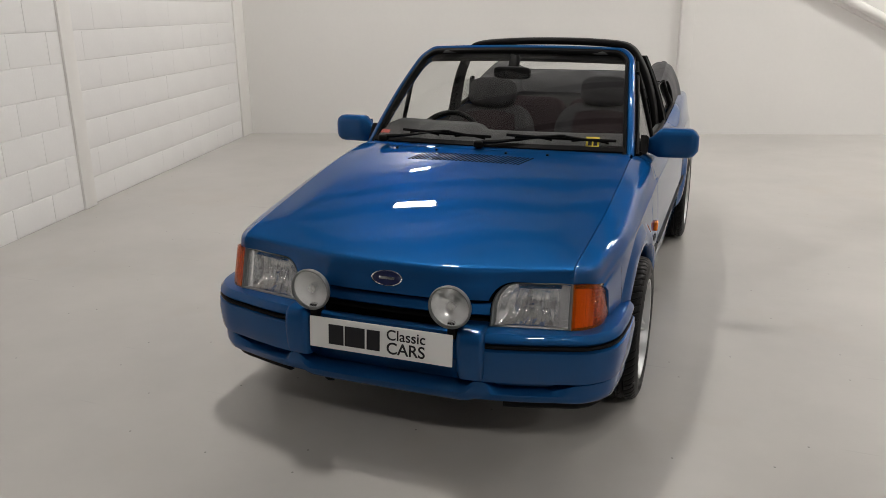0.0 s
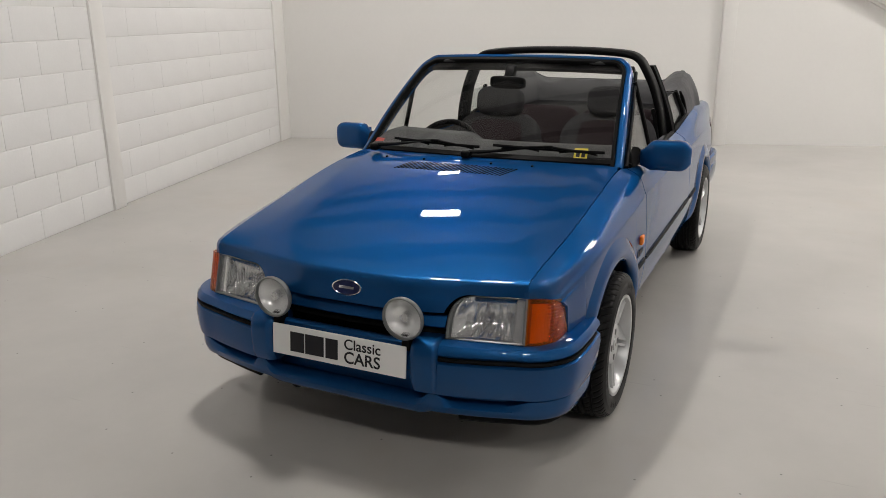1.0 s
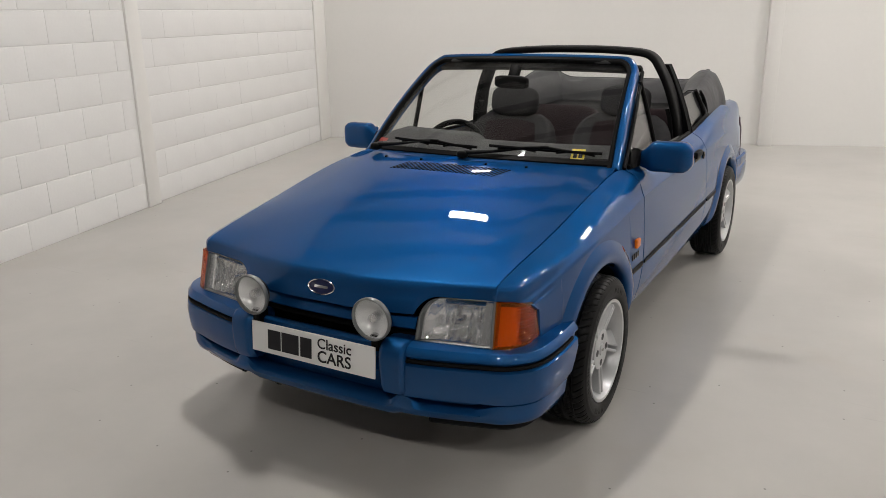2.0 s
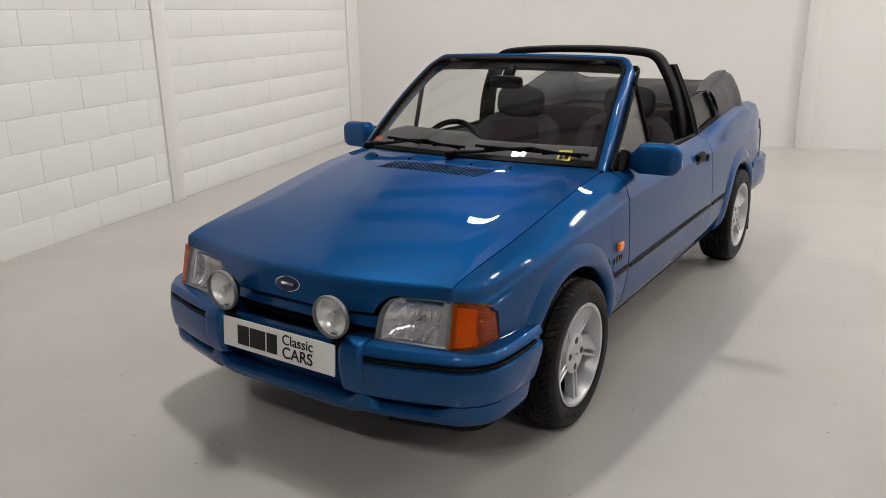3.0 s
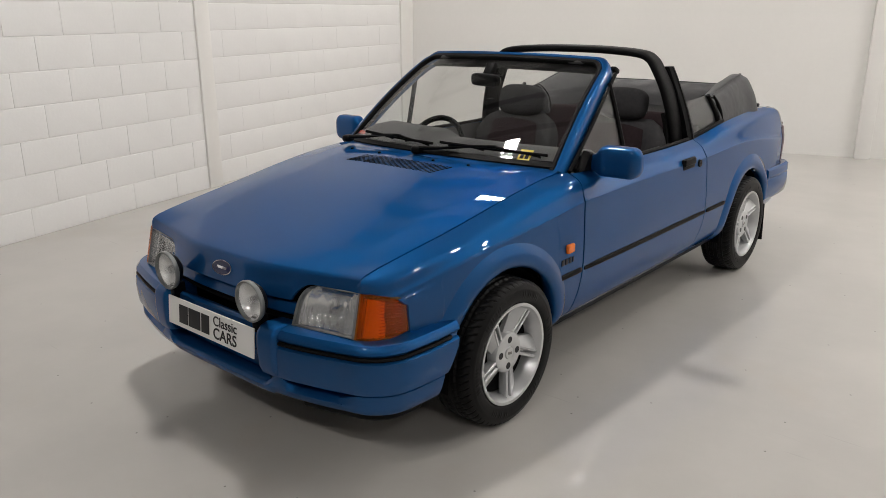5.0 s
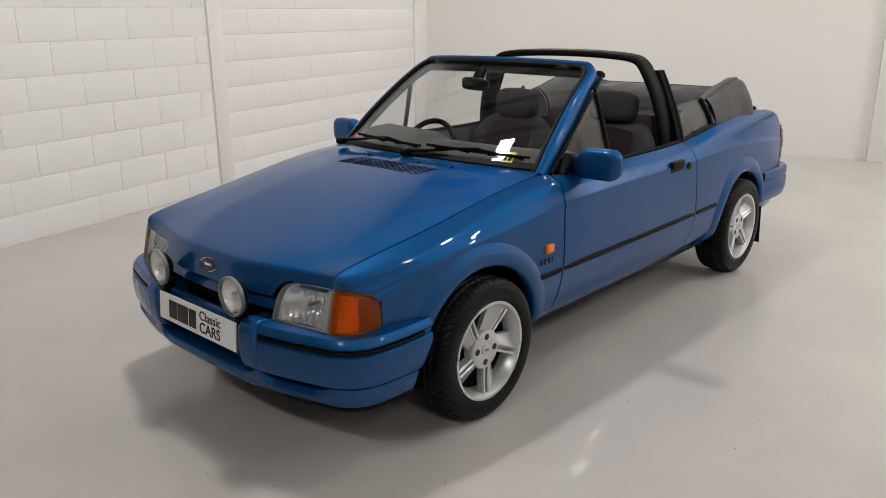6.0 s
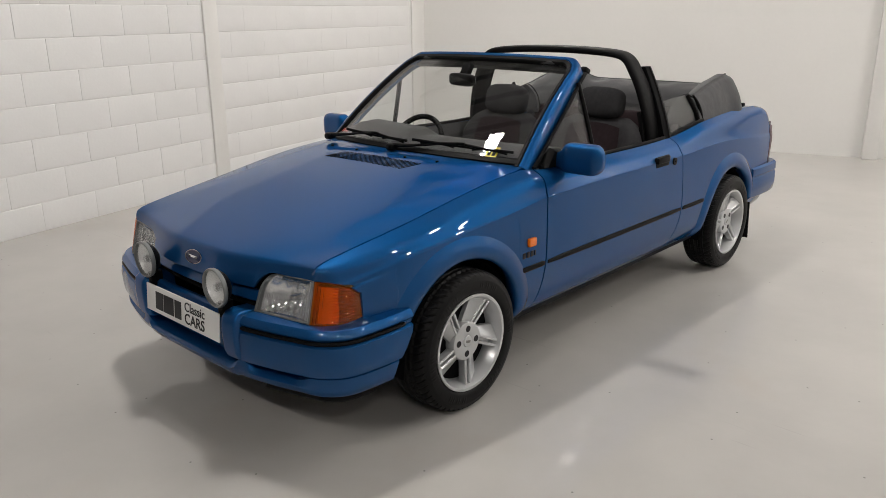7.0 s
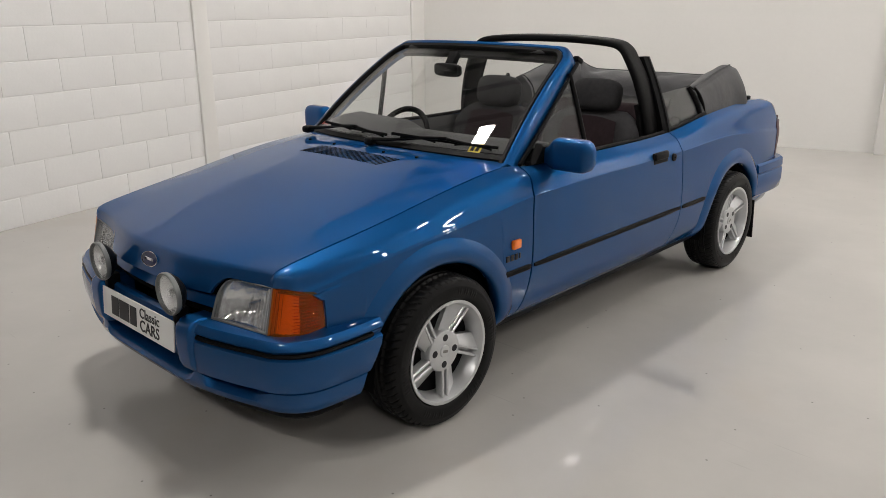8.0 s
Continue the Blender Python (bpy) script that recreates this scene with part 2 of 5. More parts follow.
def both(name, bm, mat, parents, label="", angle=38.0):
    """The piece on the car's left side and its mirror image on the right."""
    if not isinstance(parents, (tuple, list)):
        parents = (parents, parents)
    other = mirrored(bm)
    return part(name, bm, mat, parents[0], label, angle), part(name, other, mat, parents[1], label, angle)


def grid_bm(rows, close_u=False, close_v=False, bm=None):
    """Quads over rows of points."""
    bm = bm or bmesh.new()
    vs = [[bm.verts.new(p) for p in row] for row in rows]
    nu, nv = len(vs), len(vs[0])
    for i in range(nu if close_u else nu - 1):
        for j in range(nv if close_v else nv - 1):
            a, b, c, d = vs[i][j], vs[(i + 1) % nu][j], vs[(i + 1) % nu][(j + 1) % nv], vs[i][(j + 1) % nv]
            try:
                bm.faces.new((a, b, c, d))
            except ValueError:
                pass
    return bm


def cap(bm, pts):
    vs = [bm.verts.new(p) for p in pts]
    bm.faces.new(vs)


def thick(rows, depth, inward=None):
    """A sheet over rows of points with a flange or back of the given depth: closed, so that it has real thickness."""
    n = np.array([[tuple(p) for p in r] for r in rows], float)
    du = np.gradient(n, axis=0)
    dv = np.gradient(n, axis=1)
    nor = np.cross(du, dv)
    nor /= np.maximum(np.linalg.norm(nor, axis=2, keepdims=True), 1e-9)
    if inward is not None:
        mid = nor[len(n) // 2][len(n[0]) // 2]
        if mid.dot(np.array(inward)) < 0:
            nor = -nor
    back = n + nor * depth
    bm = grid_bm(n.tolist())
    grid_bm(back.tolist(), bm=bm)
    for a, b in ((n[0], back[0]), (n[-1], back[-1]), (n[:, 0], back[:, 0]), (n[:, -1], back[:, -1])):
        grid_bm([a.tolist(), b.tolist()], bm=bm)
    bmesh.ops.remove_doubles(bm, verts=bm.verts, dist=1e-5)
    return bm


def box_bm(size, at=(0, 0, 0), bevel=0.0, seg=2, rot=None, bm=None):
    b = bmesh.new()
    bmesh.ops.create_cube(b, size=1.0)
    bmesh.ops.scale(b, vec=size, verts=b.verts)
    if bevel:
        bmesh.ops.bevel(b, geom=b.edges[:], offset=bevel, segments=seg, affect="EDGES", profile=0.5)
    m = Matrix.Translation(at) @ (rot.to_4x4() if rot is not None else Matrix.Identity(4))
    bmesh.ops.transform(b, matrix=m, verts=b.verts)
    if bm is None:
        return b
    me = bpy.data.meshes.new("joined")
    b.to_mesh(me)
    b.free()
    bm.from_mesh(me)
    bpy.data.meshes.remove(me)
    return bm


def lathe_bm(profile, axis="X", at=(0, 0, 0), n=48, bm=None):
    """profile: rows of (along the axis, radius)."""
    rows = []
    for i in range(n):
        a = 2 * math.pi * i / n
        c, s = math.cos(a), math.sin(a)
        if axis == "X":
            rows.append([(at[0] + d, at[1] + r * c, at[2] + r * s) for d, r in profile])
        elif axis == "Y":
            rows.append([(at[0] + r * c, at[1] + d, at[2] + r * s) for d, r in profile])
        else:
            rows.append([(at[0] + r * c, at[1] + r * s, at[2] + d) for d, r in profile])
    return grid_bm(rows, close_u=True, bm=bm)


def spline(points, n):
    """Catmull-Rom through the points, n samples."""
    p = [np.array(q, float) for q in points]
    p = [2 * p[0] - p[1]] + p + [2 * p[-1] - p[-2]]
    out = []
    segs = len(p) - 3
    for k in range(n):
        u = k / (n - 1) * segs
        i = min(int(u), segs - 1)
        t = u - i
        a, b, c, d = p[i:i + 4]
        out.append(0.5 * (2 * b + (c - a) * t + (2 * a - 5 * b + 4 * c - d) * t * t + (3 * b - a - 3 * c + d) * t ** 3))
    return out


def tube_bm(points, radius, n=12, samples=None, flat=1.0, bm=None):
    pts = spline(points, samples) if samples else [np.array(p, float) for p in points]
    rows = []
    up = np.array((0.02, 0.03, 1.0))
    for i, p in enumerate(pts):
        t = pts[min(i + 1, len(pts) - 1)] - pts[max(i - 1, 0)]
        t /= np.linalg.norm(t)
        a = np.cross(t, up)
        if np.linalg.norm(a) < 0.05:
            a = np.cross(t, (1.0, 0.0, 0.0))
        a /= np.linalg.norm(a)
        b = np.cross(a, t)
        r = radius(i / (len(pts) - 1)) if callable(radius) else radius
        rows.append([p + r * (a * math.cos(w) + flat * b * math.sin(w)) for w in (2 * math.pi * k / n for k in range(n))])
    bm = grid_bm(rows, close_v=True, bm=bm)
    cap(bm, rows[0])
    cap(bm, rows[-1])
    return bm


def pillow_bm(size, at=(0, 0, 0), e=0.45, rot=None, nu=26, nv=18, bm=None):
    """A cushion: a box with full, rounded faces and edges."""
    def sp(v, k):
        return math.copysign(abs(v) ** k, v)
    rows = []
    for i in range(nv + 1):
        lat = -math.pi / 2 + math.pi * i / nv
        row = []
        for j in range(nu):
            lon = 2 * math.pi * j / nu
            v = Vector((sp(math.cos(lat), e) * sp(math.cos(lon), e) * size[0] / 2, sp(math.cos(lat), e) * sp(math.sin(lon), e) * size[1] / 2, sp(math.sin(lat), e) * size[2] / 2))
            if rot is not None:
                v = rot @ v
            row.append(v + Vector(at))
        rows.append(row)
    return grid_bm(rows, close_v=True, bm=bm)


def curve_at(table, y):
    """Smooth value between the rows (y, value) of a short table."""
    if y <= table[0][0]:
        return table[0][1]
    if y >= table[-1][0]:
        return table[-1][1]
    for i in range(len(table) - 1):
        y0, a = table[i]
        y1, b = table[i + 1]
        if y0 <= y <= y1:
            h = y1 - y0
            m0 = (b - table[i - 1][1]) / (y1 - table[i - 1][0]) if i else (b - a) / h
            m1 = (table[i + 2][1] - a) / (table[i + 2][0] - y0) if i + 2 < len(table) else (b - a) / h
            t = (y - y0) / h
            return ((2 * t ** 3 - 3 * t * t + 1) * a + (t ** 3 - 2 * t * t + t) * h * m0 + (-2 * t ** 3 + 3 * t * t) * b + (t ** 3 - t * t) * h * m1)


def smooth(a, b, x):
    t = min(1.0, max(0.0, (x - a) / (b - a)))
    return t * t * (3 - 2 * t)


def empty(name, at=(0, 0, 0)):
    ob = new(name)
    ob.empty_display_size = 0.2
    ob.location = at
    bpy.context.view_layer.update()
    return ob


# ---- the room ----


def room_box(name, size, at, mat, label, category, bevel=0.004, kind="structure"):
    bm = box_bm(size, at, bevel)
    bmesh.ops.transform(bm, matrix=ROOM, verts=bm.verts)
    ob = link_mesh(name, bm, mat)
    return tagged(ob, label, category, kind=kind)


BACK_ANGLE = 2.3
RIGHT_U, REAR_V = 8.2, -8.0
room_box("floor", (14.0, 18.0, 0.1), (2.4, 0.0, -0.05), FLOOR, "glossy grey epoxy-painted showroom floor with faint specks", "floor", 0)
room_box("ceiling", (14.0, 18.0, 0.12), (2.4, 0.0, CEILING + 0.06), CEIL, "plain grey ceiling out of view over the showroom", "ceiling", 0)
SETBACK = 0.032


def block_wall(name, u, v0, v1):
    wall = room_box(name, (0.2, v1 - v0, CEILING), (u - 0.1035, (v0 + v1) / 2, CEILING / 2), MORTAR, "white-painted concrete block wall with flush joints", "wall", 0)
    # unseen upper part, toned down to thin the pale veil on the bonnet
    upper = box_bm((0.03, v1 - v0, CEILING - 2.28), (u - 0.012, (v0 + v1) / 2, 2.285 + (CEILING - 2.29) / 2), 0)
    bmesh.ops.transform(upper, matrix=ROOM, verts=upper.verts)
    part("upper_wall_panel", upper, UPPER, wall)
    return wall


wall_west = block_wall("wall_west", WALL_U, -2.2, 2.59)
wall_west_far = block_wall("wall_west_far", WALL_U - SETBACK, 2.595, 7.4)
back_pose = ROOM @ pose(WALL_U, 6.40, 0, 0, 0, BACK_ANGLE)
bm = box_bm((13.0, 0.2, CEILING), (6.1, 0.1, CEILING / 2), 0)
bmesh.ops.transform(bm, matrix=back_pose, verts=bm.verts)
tagged(link_mesh("wall_north", bm, WALL), "smooth white-painted plaster end wall", "wall", kind="structure")
# unseen walls added to close the room; their greys darken the car's reflections
room_box("wall_southwest", (0.2, 6.0, CEILING), (WALL_U - 0.11, -5.2, CEILING / 2), GREYWALL, "plain grey wall out of view beyond the block wall", "wall", 0)
room_box("wall_east", (0.2, 17.0, CEILING), (RIGHT_U, -0.5, CEILING / 2), PALEGREY, "plain pale grey side wall out of view", "wall", 0)
room_box("wall_south", (13.0, 0.2, CEILING), (2.4, REAR_V, CEILING / 2), GREYWALL, "plain grey wall out of view, closing the showroom", "wall", 0)
for name, size, u, v, label in (("wall_pilaster", (0.07, 0.165), WALL_U - 0.017, 2.590, "smooth white boxed-in column between two stretches of block wall"),
                                ("corner_pilaster", (0.03, 0.40), WALL_U - SETBACK + 0.003, 6.30, "smooth white boxed-in column in the corner of the room")):
    column = room_box(name, (*size, 2.285), (u, v, 2.285 / 2), WALL, label, "pilaster", 0.006)
    # unseen top of the column, dulled so no white stripe reflects in the bonnet
    upper = box_bm((*size, CEILING - 2.289), (u, v, 2.287 + (CEILING - 2.289) / 2), 0.004)
    bmesh.ops.transform(upper, matrix=ROOM, verts=upper.verts)
    part("upper_column", upper, UPPER, column)
bm = box_bm((0.145, 0.10, CEILING - 0.002), (5.245, -0.045, CEILING / 2), 0.006)
bmesh.ops.transform(bm, matrix=back_pose, verts=bm.verts)
tagged(link_mesh("end_wall_pilaster", bm, WALL), "slim white boxed-in column standing proud of the end wall", "pilaster", kind="structure")
# sloping rail of a stair against the end wall
bm = tube_bm([(6.35, -0.13, 1.86), (7.6, -0.13, 1.235), (8.9, -0.13, 0.585)], 0.055, n=20, samples=8)
box_bm((3.0, 0.10, 0.05), (7.6, -0.07, 1.17), 0.012, rot=Matrix.Rotation(radians(26.6), 3, "Y"), bm=bm)
bmesh.ops.transform(bm, matrix=back_pose, verts=bm.verts)
tagged(link_mesh("stair_handrail", bm, WALL), "white-painted rounded rail sloping down along the end wall", "handrail", kind="structure")

# slim dark joists under the ceiling
for k in range(14):
    room_box("ceiling_joist", (11.2, 0.13, 0.15), (2.45, 5.42 - 0.94 * k, CEILING - 0.077), JOIST, "slim dark grey joist under the ceiling", "joist", 0.006)

# ceiling lamps


def ceiling_lamp(u, v, turn=0.0, length=0.13, width=0.46):
    root = empty("ceiling_light", ROOM @ Vector((u, v, CEILING - 0.20)))
    root.rotation_euler = (0, 0, radians(14.15 + turn))
    bpy.context.view_layer.update()
    m = root.matrix_world
    tray = box_bm((width + 0.05, length + 0.05, 0.05), (0, 0, 0.022), 0.006)
    for dx in (-0.4, 0.4):
        box_bm((0.02, 0.02, 0.16), (dx * width, 0, 0.12), 0.003, bm=tray)
    bmesh.ops.transform(tray, matrix=m, verts=tray.verts)
    part("tray", tray, WHITE, root)
    tube = box_bm((width, length, 0.03), (0, 0, -0.012), 0.008)
    bmesh.ops.transform(tube, matrix=m, verts=tube.verts)
    part("diffuser", tube, TUBE, root, "glowing white diffuser")
    return tagged(root, "slim white ceiling light out of view, with a glowing diffuser", "ceiling light", "ceiling lights")


# lamps beyond u = 4.5 are unseen and added to brighten the room
LAMPS = [(-1.22, 4.32, 0.14, 0.48), (2.13, 4.29, 0.14, 0.30), (4.54, 4.29, 0.16, 0.50), (-1.40, 6.14, 0.08, 0.30), (6.6, 5.8, 0.16, 0.55), (6.9, 3.3, 0.16, 0.55), (-0.58, 0.28, 0.40, 0.26), (2.7, 1.5, 0.14, 0.32),
         (5.6, 0.68, 0.16, 0.50), (0.5, -4.5, 0.15, 0.52), (4.0, -4.9, 0.15, 0.52), (7.2, -4.4, 0.15, 0.52)]
for u, v, length, width in LAMPS:
    ceiling_lamp(u, v, 0.0, length, width)

# ---- the car: front axle at y = 0, nose towards -y ----
HUB_Z, WHEEL_Z, WHEELBASE, ARCH_R, FLARE_R = 0.287, 0.2825, 2.402, 0.331, 0.412
car = tagged(empty("convertible_car"), "metallic blue convertible, grey soft top folded, parked on the showroom floor", "car")

# hull lines of one side, as short tables of (y, value)
EDGE_X = [(-0.60, 0.610), (-0.2, 0.632), (0.2, 0.640), (0.50, 0.640), (0.60, 0.668), (1.0, 0.674), (1.75, 0.668), (2.15, 0.676), (2.83, 0.655), (3.0, 0.645), (3.13, 0.64)]
EDGE_Z = [(-0.604, 0.652), (-0.599, 0.679), (-0.588, 0.695), (-0.55, 0.708), (-0.45, 0.727), (-0.2, 0.768), (0.2, 0.837), (0.48, 0.866), (0.6, 0.858), (1.0, 0.853), (1.75, 0.855), (2.15, 0.903), (2.6, 0.925), (2.85, 0.922), (3.0, 0.910), (3.08, 0.872), (3.15, 0.775)]
SHOULDER_X = [(-0.60, 0.6115), (-0.58, 0.634), (-0.54, 0.656), (-0.47, 0.673), (-0.2, 0.698), (0.3, 0.706), (0.6, 0.713), (1.75, 0.716), (2.2, 0.717), (2.83, 0.700), (3.13, 0.690)]
SHOULDER_DROP = [(-0.60, 0.013), (-0.52, 0.023), (-0.40, 0.026), (-0.2, 0.032), (0.3, 0.040), (0.6, 0.030), (1.75, 0.030), (2.8, 0.034), (3.13, 0.02)]
CREASE_X = [(-0.60, 0.6125), (-0.58, 0.648), (-0.54, 0.676), (-0.47, 0.692), (-0.2, 0.730), (0.3, 0.744), (0.6, 0.747), (1.75, 0.750), (2.3, 0.750), (2.83, 0.738), (3.13, 0.710)]
CREASE_Z = [(-0.60, 0.622), (-0.2, 0.690), (0.3, 0.738), (0.6, 0.762), (1.75, 0.768), (2.3, 0.785), (3.13, 0.720)]
MID_X = [(-0.60, 0.625), (-0.54, 0.690), (-0.47, 0.702), (-0.2, 0.738), (0.3, 0.758), (1.75, 0.764), (2.83, 0.750), (3.13, 0.718)]
STRIP_X = [(-0.60, 0.690), (-0.2, 0.744), (0.3, 0.763), (1.75, 0.768), (2.4, 0.766), (2.83, 0.753), (3.13, 0.722)]


def side_lines(y):
    ez = curve_at(EDGE_Z, y)
    cz = min(curve_at(CREASE_Z, y), ez - 0.04)
    sx = curve_at(STRIP_X, y)
    return [(curve_at(EDGE_X, y), ez), (curve_at(SHOULDER_X, y), ez - curve_at(SHOULDER_DROP, y)), (curve_at(CREASE_X, y) - 0.007 - 0.003 * smooth(1.7, 2.3, y), cz + 0.014 + 0.008 * smooth(1.7, 2.3, y)), (curve_at(CREASE_X, y) - 0.002 * smooth(1.7, 2.3, y), cz), (curve_at(CREASE_X, y) + 0.0025, cz - 0.014 - 0.008 * smooth(1.7, 2.3, y)),
            (curve_at(MID_X, y), min(0.615, cz - 0.03)), (sx, 0.485), (sx - 0.010, 0.37), (sx - 0.028, 0.305), (sx - 0.065, 0.262)]


SECTION_N = 48


def section(y):
    return spline(side_lines(y), SECTION_N)


def section_point(y, s, zmin=None):
    """A point of the side at y, s from 0 (top edge) to 1 (bottom, or zmin)."""
    pts = section(y)
    end = SECTION_N - 1.0
    if zmin is not None:
        for k in range(SECTION_N - 1):
            if pts[k][1] >= zmin > pts[k + 1][1]:
                end = k + (pts[k][1] - zmin) / (pts[k][1] - pts[k + 1][1])
                break
    u = s * end
    i = min(int(u), SECTION_N - 2)
    p = pts[i] + (pts[i + 1] - pts[i]) * (u - i)
    return (p[0], y, p[1])


def body_x(y, z):
    pts = section(y)
    for k in range(SECTION_N - 1):
        if pts[k][1] >= z >= pts[k + 1][1]:
            f = (pts[k][1] - z) / max(1e-6, pts[k][1] - pts[k + 1][1])
            return pts[k][0] + (pts[k + 1][0] - pts[k][0]) * f
    return pts[-1][0] if z < pts[-1][1] else pts[0][0]


def arch_floor(y):
    for c in (0.0, WHEELBASE):
        if abs(y - c) < ARCH_R:
            return HUB_Z + math.sqrt(ARCH_R ** 2 - (y - c) ** 2)
    return None


def side_panel(front, rear, arch=None, nv=46, ns=30):
    """A panel of the side between two shut lines, given as y for each height."""
    rows = []
    base = []
    for k in range(nv + 1):
        v = k / nv
        base.append(v)
    for v in base:
        row = []
        for j in range(ns + 1):
            s = j / ns
            z = side_lines(0.5)[0][1] * (1 - s) + 0.28 * s
            for _ in range(2):
                y0, y1 = front(z), rear(z)
                if arch is not None:
                    a, b = arch - ARCH_R, arch + ARCH_R
                    # columns bunch at the two ends of the arch
                    k1, k2 = 0.30, 0.72
                    if v < k1:
                        y = y0 + (a - y0) * v / k1
                    elif v < k2:
                        w = (v - k1) / (k2 - k1)
                        y = arch - ARCH_R * math.cos(math.pi * w)
                    else:
                        y = b + (y1 - b) * (v - k2) / (1 - k2)
                else:
                    y = y0 + (y1 - y0) * v
                p = section_point(y, s, arch_floor(y))
                z = p[2]
            row.append(p)
        rows.append(row)
    return thick(rows, 0.016, inward=(-1, 0, 0))


def door_front(z):
    return curve_at([(0.25, 0.440), (0.32, 0.468), (0.40, 0.495), (0.485, 0.508), (0.70, 0.525), (0.86, 0.552)], z)


def door_rear(z):
    return curve_at([(0.25, 1.640), (0.32, 1.690), (0.40, 1.742), (0.46, 1.757), (0.70, 1.762), (0.86, 1.758)], z)


INDICATOR_TOP = spline([(0.609, -0.597), (0.648, -0.580), (0.676, -0.540), (0.690, -0.476)], 21)


def tip_floor(y):
    """Lower edge of the wing's pointed tip, along the top of the indicator."""
    t = 1.0
    for i in range(20):
        a, b = INDICATOR_TOP[i][1], INDICATOR_TOP[i + 1][1]
        if a <= y <= b:
            t = (i + (y - a) / (b - a)) / 20
            break
    if y < INDICATOR_TOP[0][1]:
        t = 0.0
    return 0.651 - 0.030 * smooth(0.35, 1.0, t) - 0.019 * smooth(0.80, 1.0, t)


def shell_bm(rows, bm):
    """A closed shell over rows of points, with a parallel back."""
    n = np.array(rows, float)
    back = n + np.array((-0.014, 0.0, -0.006))
    grid_bm(n.tolist(), bm=bm)
    grid_bm(back.tolist(), bm=bm)
    for a, b in ((n[0], back[0]), (n[-1], back[-1]), (n[:, 0], back[:, 0]), (n[:, -1], back[:, -1])):
        grid_bm([a.tolist(), b.tolist()], bm=bm)


def front_wing_bm(ns=44):
    bm = bmesh.new()
    shell_bm([[section_point(y, j / ns, tip_floor(y)) for j in range(ns + 1)] for y in np.linspace(-0.600, -0.477, 28)], bm)
    rows = []
    ys = list(np.linspace(-0.477, -ARCH_R - 0.006, 10)) + [-ARCH_R * math.cos(math.pi * w / 34) for w in range(35)]
    for y in ys:
        rows.append([section_point(y, j / ns, arch_floor(y)) for j in range(ns + 1)])
    for v in np.linspace(0.08, 1.0, 14):
        row = []
        for j in range(ns + 1):
            z = 0.86 - 0.58 * j / ns
            for _ in range(4):
                p = section_point(ARCH_R + (door_front(z) - 0.004 - ARCH_R) * v, j / ns)
                z = p[2]
            row.append(p)
        rows.append(row)
    shell_bm(rows, bm)
    return bm


both("front_wing", front_wing_bm(), PAINT, car)
doors = both("door", side_panel(lambda z: door_front(z) + 0.0045, lambda z: door_rear(z) - 0.0040), PAINT, car)
both("rear_quarter_panel", side_panel(lambda z: door_rear(z) + 0.002, lambda z: curve_at([(0.3, 3.03), (0.55, 3.075), (0.775, 3.138), (0.80, 3.15)], z), WHEELBASE, nv=60), PAINT, car)


def flare_bm(c, a0, a1):
    """The swollen wheel-arch lip, over the panel."""
    rows = []
    for i in range(49):
        a = radians(a0 + (a1 - a0) * i / 48)
        row = []
        for r, o in ((ARCH_R + 0.004, -0.05), (ARCH_R - 0.008, -0.02), (ARCH_R - 0.010, 0.004), (ARCH_R + 0.002, 0.014), (ARCH_R + 0.022, 0.018), (ARCH_R + 0.044, 0.014), (ARCH_R + 0.064, 0.006), (FLARE_R, -0.001)):
            y = c - r * math.cos(a)
            z = max(0.262, HUB_Z + r * math.sin(a))
            row.append((body_x(y, z) + o, y, z))
        rows.append(row)
    return grid_bm(rows)


both("arch_flare", flare_bm(0.0, 30, 187), PAINT, car, angle=60)
both("arch_flare", flare_bm(WHEELBASE, -7, 165), PAINT, car, angle=60)

# wheel-arch liners
for c in (0.0, WHEELBASE):
    rows = []
    for i in range(25):
        a = math.pi * i / 24
        rows.append([(x, c - (ARCH_R - 0.012) * math.cos(a), HUB_Z - 0.06 + (ARCH_R + 0.045) * math.sin(a)) for x in (0.735, 0.62, 0.50, 0.48)] +
                    [(0.48, c - 0.05 * math.cos(a), HUB_Z - 0.06 + 0.05 * math.sin(a))])
    both("arch_liner", grid_bm(rows), DARK, car)

# bonnet
NOSE = [(-0.706, 0.582), (-0.696, 0.608), (-0.685, 0.636), (-0.675, 0.667), (-0.666, 0.6815), (-0.650, 0.690), (-0.610, 0.7015), (-0.52, 0.722), (-0.30, 0.772), (-0.05, 0.823), (0.20, 0.866), (0.345, 0.889)]
NOSE_PTS = spline(NOSE, 120)


def bonnet_half(y):
    return curve_at(EDGE_X, y) - 0.0045


